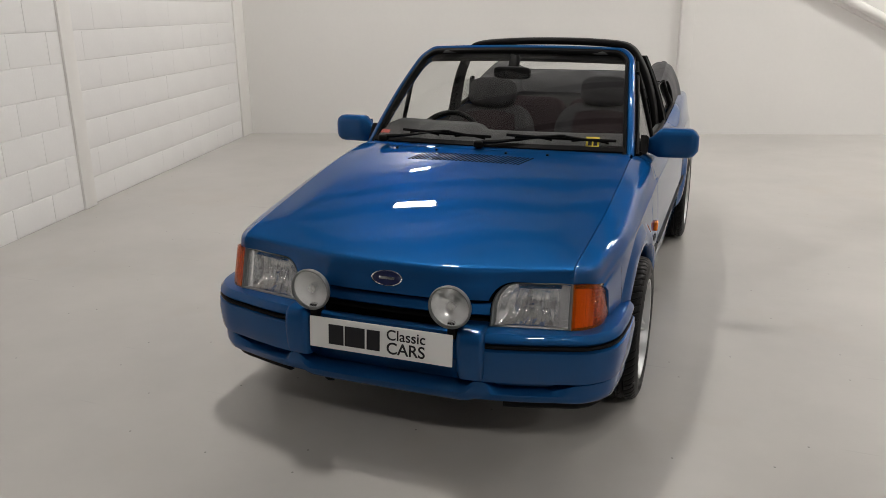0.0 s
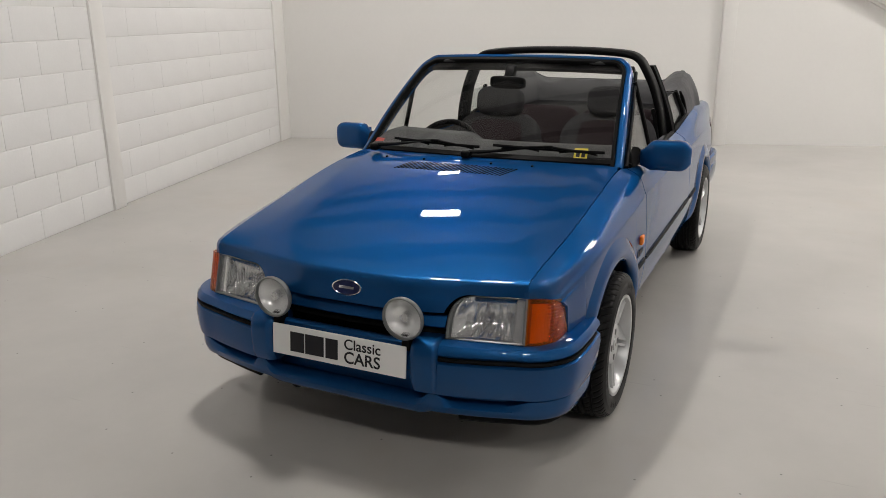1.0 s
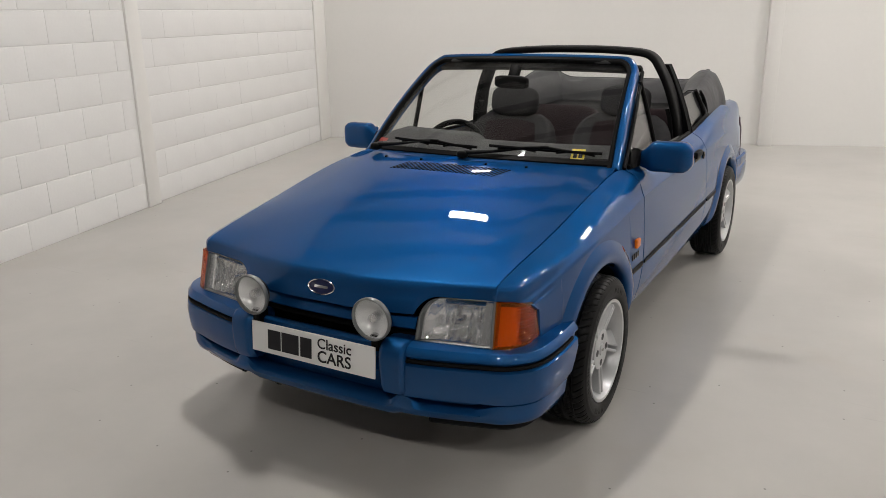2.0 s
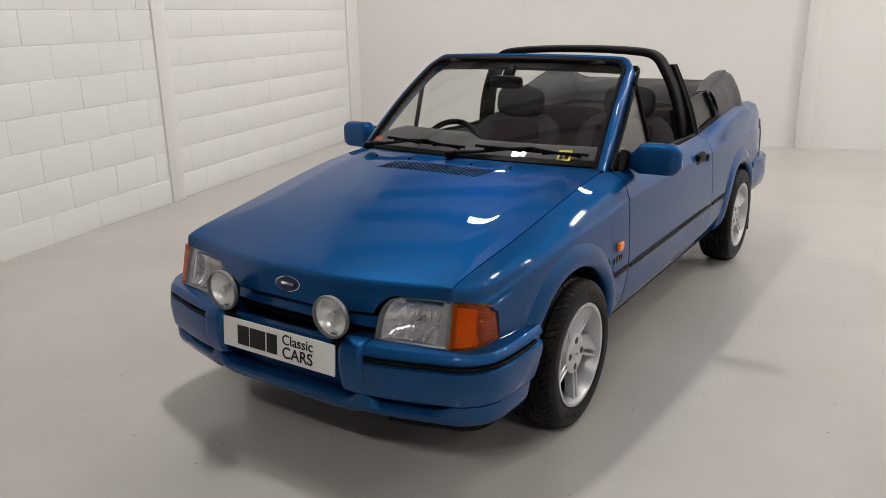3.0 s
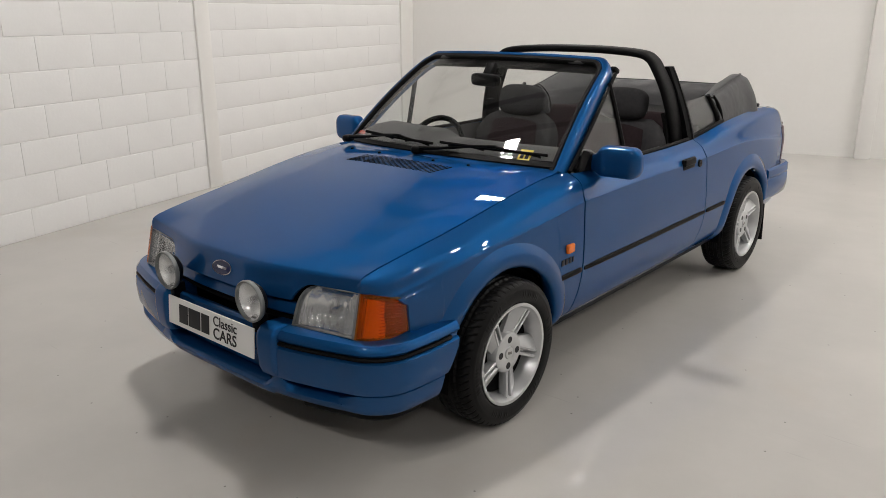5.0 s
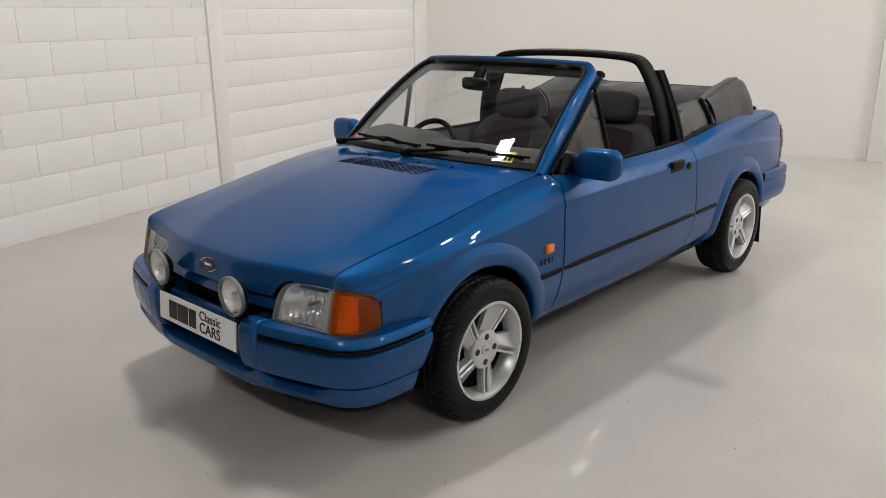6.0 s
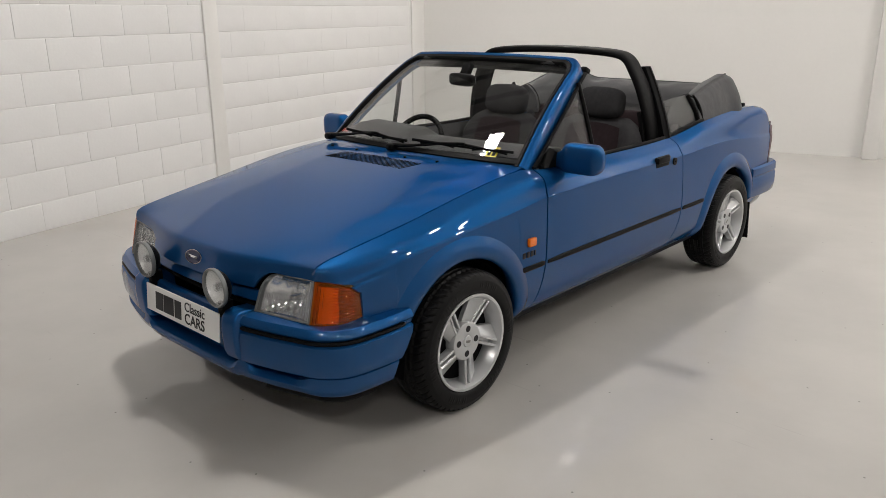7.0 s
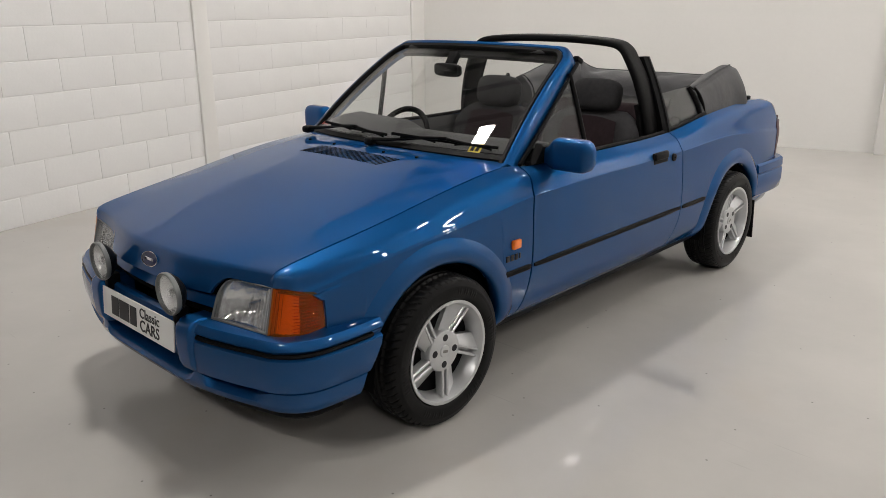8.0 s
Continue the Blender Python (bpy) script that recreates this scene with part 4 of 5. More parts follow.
def t_of_x(x):
    return min(range(161), key=lambda k: abs(PLAN_PTS[k][0] - x)) / 160


def bumper_piece(t0, t1, prof, n=48, lift=0.0, ends=True, bm=None):
    """prof: rows of (out, z) round a closed section."""
    rows = []
    for k in range(n + 1):
        t = t0 + (t1 - t0) * k / n
        rows.append([(*plan_at(t, o, z), z + lift * t) for o, z in prof])
    bm = grid_bm(rows, close_v=True, bm=bm)
    if ends:
        cap(bm, rows[0])
        cap(bm, rows[-1])
    return bm


T_IN = t_of_x(0.352)
MAIN = [(-0.10, 0.500), (-0.05, 0.505), (-0.016, 0.500), (-0.003, 0.486), (0.0, 0.474), (-0.006, 0.4655), (-0.010, 0.463), (-0.010, 0.451), (-0.004, 0.449), (0.004, 0.443), (0.008, 0.42), (0.006, 0.375), (0.003, 0.345), (0.0, 0.336), (-0.005, 0.334), (-0.10, 0.334)]
both("bumper", bumper_piece(T_IN - 0.004, 1.0, MAIN, lift=0.006), PAINT, car)
# swollen inner ends beside the number plate
OVER = [(-0.10, 0.506), (-0.03, 0.512), (-0.002, 0.506), (0.014, 0.490), (0.020, 0.468), (0.021, 0.42), (0.017, 0.365), (0.006, 0.340), (-0.015, 0.332), (-0.10, 0.332)]
rows = []
for k in range(17):
    t = t_of_x(0.268) + (T_IN + 0.008 - t_of_x(0.268)) * k / 16
    swell = min(1.0, k / 3.0) * min(1.0, (16 - k) / 2.5)
    swell = math.sin(swell * math.pi / 2)
    rows.append([(*plan_at(t, o * 1.0 - 0.014 * (1 - swell)), 0.42 + (z - 0.42) * (0.95 + 0.05 * swell)) for o, z in OVER])
bm = grid_bm(rows, close_v=True)
cap(bm, rows[0])
cap(bm, rows[-1])
both("bumper_horn", bm, PAINT, car)
# middle of the bumper behind the plate
bm = bumper_piece(0.0, t_of_x(0.275), [(-0.052, 0.494), (-0.036, 0.497), (-0.024, 0.489), (-0.020, 0.40), (-0.03, 0.388), (-0.052, 0.388)], n=14)
both("bumper_centre", bm, PAINT, car)
both("rubber_strip", bumper_piece(T_IN + 0.004, 0.965, [(-0.012, 0.4635), (-0.001, 0.4630), (0.002, 0.4575), (-0.001, 0.4515), (-0.012, 0.4505)], lift=0.006), RUBBER, car)
# lower spoiler: dark groove, lip and black under-edge
both("spoiler_groove", bumper_piece(t_of_x(0.30), 0.80, [(-0.10, 0.336), (-0.056, 0.336), (-0.060, 0.322), (-0.052, 0.300), (-0.10, 0.296)]), PAINT, car)
rows = []
for k in range(61):
    t = k / 60
    x = plan_at(t)[0]
    mid = 1 - smooth(0.285, 0.33, x)
    slot = smooth(0.352, 0.40, x) * (1 - smooth(0.56, 0.66, x))
    top = 0.334 - 0.029 * max(slot, mid)
    tuck = -0.012 * max(slot, mid)
    side = 1 - max(slot, mid)
    rows.append([(*plan_at(t, o - 0.011 * (1 - mid), z), z) for o, z in ((-0.12, top), ((-0.035 + tuck) * (1 - side) - 0.004 * side, top), ((-0.010 + tuck * 0.5) * (1 - side) + 0.001 * side, top - 0.004), (0.002 * side, top - 0.02), (0.002 - 0.008 * mid, 0.290), (-0.004 - 0.010 * mid, 0.268 - 0.006 * mid), (-0.018 - 0.008 * mid, 0.257 - 0.010 * mid), (-0.035 - 0.008 * mid, 0.250 - 0.012 * mid), (-0.12, 0.250))])
bm = grid_bm(rows, close_v=True)
cap(bm, rows[-1])
both("front_spoiler", bm, PAINT, car)
both("under_spoiler_edge", bumper_piece(t_of_x(0.42), 0.93, [(-0.16, 0.252), (-0.050, 0.252), (-0.050, 0.232), (-0.064, 0.220), (-0.16, 0.220)]), RUBBER, car)
part("air_dam", thick([[(a * 0.33, y, z) for a in np.linspace(-1, 1, 9)] for y, z in ((-0.655, 0.390), (-0.652, 0.350), (-0.660, 0.315), (-0.680, 0.296))], 0.01), PAINT, car)
part("towing_eye", tube_bm([(-0.245 + 0.020 * math.cos(w), -0.665, 0.228 + 0.018 * math.sin(w)) for w in np.linspace(0, 2 * math.pi, 17)], 0.007, n=8), BLACK, car)

# number plate
PLATE_AT, PLATE_TILT = Vector((0.0, -0.760, 0.4365)), -5.0
PLATE_M = Matrix.Translation(PLATE_AT) @ Matrix.Rotation(radians(90 + PLATE_TILT), 4, "X")
bm = box_bm((0.520, 0.109, 0.006), (0, 0, 0), 0.0025)
bmesh.ops.transform(bm, matrix=PLATE_M, verts=bm.verts)
plate = tagged(link_mesh("show_plate", bm, WHITE), "white acrylic dealer show plate with dark lettering on the front bumper", "show plate")


def plate_word(text, x, y, size, heavy):
    cu = bpy.data.curves.new("word", "FONT")
    cu.body, cu.size, cu.extrude, cu.offset = text, size, 0.0006, heavy
    ob = bpy.data.objects.new("word", cu)
    scene.collection.objects.link(ob)
    bpy.context.view_layer.update()
    me = bpy.data.meshes.new_from_object(ob.evaluated_get(bpy.context.evaluated_depsgraph_get()))
    bpy.data.objects.remove(ob)
    me.name = "printed_word"
    me.transform(PLATE_M @ Matrix.Translation((x, y, 0.0042)))
    me.materials.clear()
    me.materials.append(INK)
    o = new("printed_word", me)
    o.parent = plate
    return o


plate_word("Classic", 0.028, 0.009, 0.0505, 0.0004)
plate_word("CARS", 0.028, -0.039, 0.057, 0.0007)
for x, w in ((-0.158, 0.056), (-0.088, 0.074), (-0.0195, 0.048)):
    bm = box_bm((w, 0.070, 0.0012), (x, -0.001, 0.0042), 0.0)
    bmesh.ops.transform(bm, matrix=PLATE_M, verts=bm.verts)
    part("printed_block", bm, INK, plate)

# rear bumper and lamps
REAR = [(0.770, 2.735), (0.776, 2.90), (0.772, 3.07), (0.750, 3.150), (0.66, 3.198), (0.40, 3.225), (0.0, 3.235)]
rpts = spline(REAR, 61)
rows = []
for k, p in enumerate(rpts):
    d = rpts[min(k + 1, 60)] - rpts[max(k - 1, 0)]
    d /= np.linalg.norm(d)
    n = np.array((d[1], -d[0]))
    rows.append([(*(p + n * o), z) for o, z in ((-0.08, 0.556), (-0.015, 0.558), (-0.002, 0.546), (0.0, 0.505), (-0.004, 0.500), (-0.004, 0.490), (0.0, 0.485), (0.002, 0.42), (-0.006, 0.37), (-0.02, 0.355), (-0.08, 0.355))])
bm = grid_bm(rows, close_v=True)
cap(bm, rows[0])
both("rear_bumper", bm, PAINT, car)
rows = []
for z in np.linspace(0.558, 0.800, 10):
    k = (z - 0.558) / 0.242
    y0 = 3.050 + 0.070 * k
    rows.append([(body_x(y0, z) - 0.010, y0, z), (body_x(y0, z) + 0.003, y0 + 0.003, z), (body_x(3.13, z) + 0.003, y0 + 0.045, z), (0.685, 3.135 + 0.03 * k, z), (0.55, 3.150 + 0.03 * k, z)])
both("rear_lamp", thick(rows, 0.03, inward=(-1, -0.3, 0)), REDLENS, car, "dark red rear lamp cluster")
rows = [[(a * 0.66, y, z - 0.012 * abs(a) ** 3) for a in np.linspace(-1, 1, 21)] for y, z in ((2.78, 0.925), (2.90, 0.928), (3.02, 0.916), (3.085, 0.88), (3.125, 0.80), (3.14, 0.70), (3.14, 0.52))]
part("boot_lid", thick(rows, 0.014, inward=(0, -0.3, -1)), PAINT, car)
both("hood_catch", pillow_bm((0.03, 0.045, 0.025), (0.625, 2.80, 0.935), 0.6), BLACK, car)
both("mud_flap", box_bm((0.16, 0.012, 0.24), (0.690, 2.735, 0.225), 0.004, rot=Matrix.Rotation(radians(6), 3, "X")), RUBBER, car)

# sills, floor pan (an unseen dark box that blocks light beneath) and cabin shell
both("sill_edge", thick([[(x, y, z) for x, z in ((0.70, 0.262), (0.688, 0.235), (0.66, 0.215), (0.60, 0.212))] for y in np.linspace(0.31, 2.09, 20)], 0.008), RUBBER, car)
part("floor_pan", box_bm((1.22, 3.55, 0.05), (0, 1.18, 0.235), 0.01), DARK, car)
part("engine_block", box_bm((0.80, 0.85, 0.34), (0, -0.12, 0.46), 0.02), DARK, car)
part("bulkhead", box_bm((1.24, 0.04, 0.50), (0, 0.50, 0.54), 0.01), DARK, car)
part("boot_floor", box_bm((1.10, 0.75, 0.5), (0, 2.72, 0.55), 0.02), DARK, car)
both("cabin_side_trim", thick([[(x, y, z) for x, z in ((0.640, 0.845), (0.622, 0.80), (0.615, 0.62), (0.59, 0.32))] for y in np.linspace(0.56, 2.20, 12)], 0.02), TRIM, car)

# side mouldings, handles, repeaters
for y0, y1, par in ((0.333, 0.500, None), (0.522, 1.750, doors), (1.772, 2.03, None)):
    rows = []
    for k in range(13):
        y = y0 + (y1 - y0) * k / 12
        e = 0.6 if k in (0, 12) else 1.0
        z = 0.4835
        rows.append([(body_x(y, z + dz) + o, y, z + dz) for dz, o in ((0.0120 * e, -0.004), (0.0110 * e, 0.004 * e), (0.0075, 0.0068 * e), (-0.0075, 0.0068 * e), (-0.0110 * e, 0.004 * e), (-0.0120 * e, -0.004))])
    bm = grid_bm(rows, close_v=True)
    cap(bm, rows[0])
    cap(bm, rows[-1])
    both("side_moulding", bm, RUBBER, par or car)
x = body_x(1.53, 0.775)
both("door_handle", box_bm((0.014, 0.140, 0.056), (x + 0.002, 1.538, 0.768), 0.006, 3), BLACK, doors, "black plastic pull handle")
both("handle_flap", box_bm((0.014, 0.128, 0.034), (x + 0.012, 1.534, 0.778), 0.007, 3), BLACK, doors)
both("door_lock", lathe_bm([(-0.004, 0.0), (0.006, 0.006), (0.006, 0.018), (-0.004, 0.020)], "X", (body_x(1.665, 0.755) + 0.002, 1.665, 0.752), 20), BLACK, doors)
x = body_x(0.405, 0.593)
both("side_repeater", box_bm((0.018, 0.050, 0.038), (x + 0.005, 0.405, 0.595), 0.007, 3), REPEATER, car, "small amber side repeater")
for k, (y0, w) in enumerate(((0.352, 0.020), (0.378, 0.020), (0.404, 0.018), (0.425, 0.008))):
    both("name_bar", box_bm((0.003, w, 0.024 if k < 3 else 0.022), (body_x(y0, 0.545) + 0.0015, y0 + 0.004, 0.545), 0.0008), INK, car)
both("belt_seal", tube_bm([(curve_at(EDGE_X, y) - 0.012, y, curve_at(EDGE_Z, y) + 0.006) for y in np.linspace(0.60, 1.72, 20)], 0.010, n=8), RUBBER, car)
both("quarter_seal", tube_bm([(curve_at(EDGE_X, y) - 0.012, y, curve_at(EDGE_Z, y) + 0.006) for y in np.linspace(1.76, 2.16, 12)], 0.010, n=8), RUBBER, car)

# door mirrors
for sx in (1, -1):
    rows = []
    for k in range(15):
        t = k / 14
        x = 0.682 + 0.216 * t
        h = 0.034 + 0.032 * smooth(0.0, 0.26, t) - 0.010 * smooth(0.8, 1.0, t)
        d = 0.020 + 0.024 * smooth(0.0, 0.30, t)
        if t > 0.82:
            sh = math.sqrt(max(0.0, 1 - ((t - 0.82) / 0.181) ** 2))
            h, d = h * (0.55 + 0.45 * sh), d * (0.35 + 0.65 * sh)
        cz, cy = 0.888 + 0.015 * smooth(0, 0.3, t), 0.700 + 0.012 * t
        row = []
        for i in range(28):
            w = 2 * math.pi * i / 28
            c_, s_ = math.cos(w), math.sin(w)
            row.append((sx * x, cy + d * math.copysign(abs(c_) ** 0.55, c_) * (1.0 if c_ < 0 else 0.75), cz + h * math.copysign(abs(s_) ** 0.5, s_)))
        rows.append(row)
    bm = grid_bm(rows, close_v=True)
    cap(bm, rows[0])
    cap(bm, rows[-1])
    mir = part("door_mirror", bm, PAINT, car, "body-coloured door mirror")
    sail = [(0.610, 0.860), (0.640, 0.898), (0.668, 0.938), (0.705, 0.930), (0.735, 0.860)]
    foot = [[(sx * x, 0.672 + (y - 0.672) * k, 0.885 + (z - 0.885) * k) for y, z in sail] for x, k in ((0.650, 1.0), (0.674, 1.0), (0.684, 0.82))]
    bm = grid_bm(foot, close_v=True)
    cap(bm, foot[0])
    cap(bm, foot[2])
    part("mirror_foot", bm, BLACK, mir)
    part("mirror_glass", box_bm((0.150, 0.004, 0.090), (sx * 0.790, 0.742, 0.902), 0.001), CHROME, mir)

# quarter lights, hoop, rear side windows


def side_pane(corners, name, mat=GLASS):
    return both(name, thick(quad_patch(*corners, n=6), 0.004), mat, car)


side_pane(((0.655, 0.585, 0.870), (0.668, 1.010, 0.865), (0.580, 0.990, 1.185), (0.580, 0.978, 1.185)), "quarter_light")
both("quarter_light_bar", tube_bm([(0.668, 1.012, 0.862), (0.641, 1.007, 0.965), (0.611, 1.000, 1.075), (0.578, 0.990, 1.190)], 0.013, n=10, samples=10, flat=0.8), RUBBER, car)
both("pillar_seal", tube_bm([(0.650, 0.562, 0.864), (0.614, 0.79, 1.026), (0.580, 0.985, 1.170), (0.564, 1.070, 1.227)], 0.009, n=8, samples=10), RUBBER, car)

HOOP = [(0.615, 1.705, 0.80), (0.595, 1.688, 0.95), (0.553, 1.658, 1.10), (0.505, 1.640, 1.205), (0.462, 1.640, 1.262), (0.390, 1.643, 1.287), (0.20, 1.648, 1.300), (0.0, 1.650, 1.303)]
path = HOOP + [(-x, y, z) for x, y, z in HOOP[-2::-1]]
pts = spline(path, 61)
rows = []
for i, p in enumerate(pts):
    t = pts[min(i + 1, 60)] - pts[max(i - 1, 0)]
    t /= np.linalg.norm(t)
    a = np.array((0.0, 1.0, 0.0))
    b = np.cross(t, a)
    b /= np.linalg.norm(b)
    leg = smooth(1.22, 0.95, p[2])
    w_, h_ = 0.055 + 0.02 * leg, 0.020
    rows.append([p + a * w_ * math.copysign(abs(math.cos(q)) ** 0.6, math.cos(q)) + b * h_ * math.copysign(abs(math.sin(q)) ** 0.6, math.sin(q)) for q in (2 * math.pi * k / 20 for k in range(20))])
bm = grid_bm(rows, close_v=True)
cap(bm, rows[0])
cap(bm, rows[-1])
part("roll_hoop", bm, BLACK, car, "padded black roll-over hoop", angle=60)
# window guide that stands up at the rear edge of the door opening
gl, gh = np.array((0.655, 1.752, 0.85)), np.array((0.522, 1.728, 1.222))
rows = []
for t in np.linspace(0, 1, 10):
    c = gl + (gh - gl) * t + np.array((0.02, 0, 0)) * 4 * t * (1 - t) * 0.6
    w = 0.038 - 0.010 * t
    rows.append([c + np.array(v) for v in ((0.008, -w, 0), (0.016, -w * 0.3, 0), (0.006, -w * 0.1, 0), (0.006, w * 0.1, 0), (0.016, w * 0.3, 0), (0.010, w, 0), (-0.02, w, 0), (-0.025, -w, 0))])
bm = grid_bm(rows, close_v=True)
cap(bm, rows[0])
cap(bm, rows[-1])
both("window_guide", bm, RUBBER, car)
cover = []
for z in np.linspace(0.86, 1.205, 9):
    k = (z - 0.85) / 0.372
    front = np.array((curve_at([(0.80, 0.615), (0.95, 0.595), (1.10, 0.553), (1.205, 0.505)], z), curve_at([(0.80, 1.705), (0.95, 1.688), (1.10, 1.658), (1.205, 1.640)], z), z))
    rear = gl + (gh - gl) * k
    cover.append([front + (rear - front) * u for u in (0.0, 0.35, 0.7, 1.0)])
both("post_cover", thick(cover, 0.018), BLACK, car)
both("belt_guide", thick([[(x, y, z) for y in (1.60, 1.655)] for x, z in ((0.600, 0.84), (0.585, 0.95), (0.570, 1.00))], 0.02), BLACK, car)
side_pane(((0.650, 1.785, 0.868), (0.652, 2.13, 0.895), (0.606, 2.055, 1.055), (0.607, 1.775, 1.045)), "rear_quarter_window")
both("quarter_window_trim", tube_bm([(0.652, 2.13, 0.895), (0.635, 2.115, 0.96), (0.606, 2.055, 1.055)], 0.012, n=8, samples=8), RUBBER, car)
both("hood_hinge", tube_bm([(0.628, 2.085, 1.050), (0.640, 2.120, 1.010), (0.648, 2.150, 0.955), (0.650, 2.160, 0.905)], lambda t: 0.008 + 0.012 * t, n=10, samples=10, flat=0.7), BLACK, car)

# folded soft top: a soft roll laid round the rear of the cabin
STACK = [(0.575, 2.125), (0.578, 2.27), (0.574, 2.46), (0.552, 2.66), (0.44, 2.745), (0.22, 2.765), (0.0, 2.77)]
sp = STACK + [(-x, y) for x, y in STACK[-2::-1]]
spts = spline(sp, 121)
rows = []
for i, p in enumerate(spts):
    d = spts[min(i + 1, 120)] - spts[max(i - 1, 0)]
    d /= np.linalg.norm(d)
    n = np.array((d[1], -d[0]))
    if n.dot(p - np.array((0, 2.2))) < 0:
        n = -n
    f = abs(i - 60) / 60.0
    # height of the ridge: low at the front ends, highest at the rear corners, lower across the middle
    ridge = 1.040 + 0.088 * smooth(1.0, 0.52, f) - 0.074 * smooth(0.48, 0.28, f)
    base = 0.900 + 0.016 * smooth(1.0, 0.6, f)
    wrinkle = 0.006 * math.sin(i * 0.55) * smooth(0.55, 0.2, f) + 0.004 * math.sin(i * 0.21 + 1.0)
    outw = 0.092 + 0.030 * smooth(0.62, 0.50, f) - 0.01 * smooth(0.3, 0.0, f)
    inw = 0.10 + 0.03 * smooth(0.9, 0.5, f)
    prof = [(outw, base - 0.004), (outw * 1.0, base + 0.012), (outw * 0.80, base + (ridge - base) * 0.45), (outw * 0.42, base + (ridge - base) * 0.86), (outw * 0.18, ridge - 0.010), (0.0, ridge), (-inw * 0.35, ridge - 0.006 + wrinkle), (-inw * 0.75, ridge - 0.035 - wrinkle), (-inw, ridge - 0.075), (-inw * 1.1, ridge - 0.13), (-inw * 1.1, base - 0.03), (0.0, base - 0.04)]
    pr = spline(prof, 40)
    rows.append([(*(p + n * o), z) for o, z in pr])
bm = grid_bm(rows)
cap(bm, rows[0])
cap(bm, rows[-1])
hood = part("folded_soft_top", bm, HOOD, car, "grey vinyl soft top folded in a roll behind the seats", angle=80)
# piping seam along the ridge
seam = [(*r[int(40 * 0.44)][:2], r[int(40 * 0.44)][2] + 0.003) for r in rows]
part("piping", tube_bm([np.array(s) for s in seam[2:-2]], 0.0032, n=6), HOOD, hood)
for k in (8, 112):
    part("front_fold", tube_bm([np.array(rows[2 if k < 60 else 118][j]) + np.array((0, -0.004, 0)) for j in range(6, 34, 3)], 0.006, n=8), RUBBER, hood)
# tonneau shelf behind the rear seat
rows = [[(a * 0.56, y, z) for a in np.linspace(-1, 1, 13)] for y, z in ((2.20, 0.86), (2.35, 0.905), (2.60, 0.915), (2.75, 0.90))]
part("parcel_shelf", thick(rows, 0.02, inward=(0, 0, -1)), BLACK, car)

# seats


def front_seat(sx):
    c = sx * 0.345 - (0.012 if sx > 0 else 0.0)
    fwd, up = (-0.040, 0.030) if sx > 0 else (0.0, 0.0)
    tilt = Matrix.Rotation(radians(-17), 3, "X")
    seat = part("front_seat", pillow_bm((0.50, 0.54, 0.16), (c, 1.20 + fwd, 0.50), 0.35), CLOTH, car, "charcoal cloth front seat with a separate headrest")
    bm = bmesh.new()
    rows = []
    for i in range(21):
        v = i / 20
        z = -0.29 + 0.58 * v
        w = 0.258 - 0.012 * math.sin(v * 6) - 0.035 * smooth(0.72, 1.0, v)
        th = 0.075 - 0.02 * v
        if v > 0.86:
            k = math.sqrt(max(0.02, 1 - ((v - 0.86) / 0.142) ** 2))
            w, th = w * (0.70 + 0.30 * k), th * (0.25 + 0.75 * k)
        row = []
        for q in range(32):
            a = 2 * math.pi * q / 32
            cx, sy = math.cos(a), math.sin(a)
            x = w * math.copysign(abs(cx) ** 0.5, cx)
            y = th * math.copysign(abs(sy) ** 0.6, sy)
            # bolsters stand forward of the middle panel
            if sy < 0:
                y -= 0.035 * smooth(0.55, 0.95, abs(x) / w) * (1 - smooth(0.75, 1.0, v))
            p = tilt @ Vector((x, y, z))
            row.append((c + p.x, 1.575 + fwd + p.y, 0.648 + up + p.z))
        rows.append(row)
    bm = grid_bm(rows, close_v=True)
    cap(bm, rows[0])
    cap(bm, rows[-1])
    part("backrest", bm, CLOTH, seat)
    rows = []
    for i in range(9):
        v = i / 8
        rows.append([Vector((c, 1.575 + fwd, 0.640 + up)) + tilt @ Vector(((0.178 - 0.025 * v ** 3) * a, -0.087 + 0.026 * v - 0.006 * (1 - a * a), -0.24 + 0.495 * v - 0.02 * v * a * a)) for a in np.linspace(-1, 1, 9)])
    part("backrest_panel", thick([[tuple(p) for p in r] for r in rows], 0.012, inward=(0, 1, 0)), PLUM, seat)
    part("headrest", pillow_bm((0.292 if sx < 0 else 0.272, 0.110, 0.178 if sx < 0 else 0.168), (c, 1.648 + fwd, 1.000 + up), 0.60, Matrix.Rotation(radians(-12), 3, "X")), CLOTH, seat)
    for dx in (-0.06, 0.06):
        part("headrest_post", tube_bm([(c + dx, 1.66 + fwd, 0.88 + up), (c + dx, 1.668 + fwd, 0.965 + up)], 0.006, n=8, samples=3), CHROME, seat)
    both_bolt = pillow_bm((0.09, 0.46, 0.10), (c + 0.21, 1.20 + fwd, 0.555), 0.45)
    part("side_bolster", both_bolt, CLOTH, seat)
    part("side_bolster", pillow_bm((0.09, 0.46, 0.10), (c - 0.21, 1.20 + fwd, 0.555), 0.45), CLOTH, seat)
    part("seat_base", box_bm((0.42, 0.46, 0.20), (c, 1.20 + fwd, 0.36), 0.01), BLACK, seat)


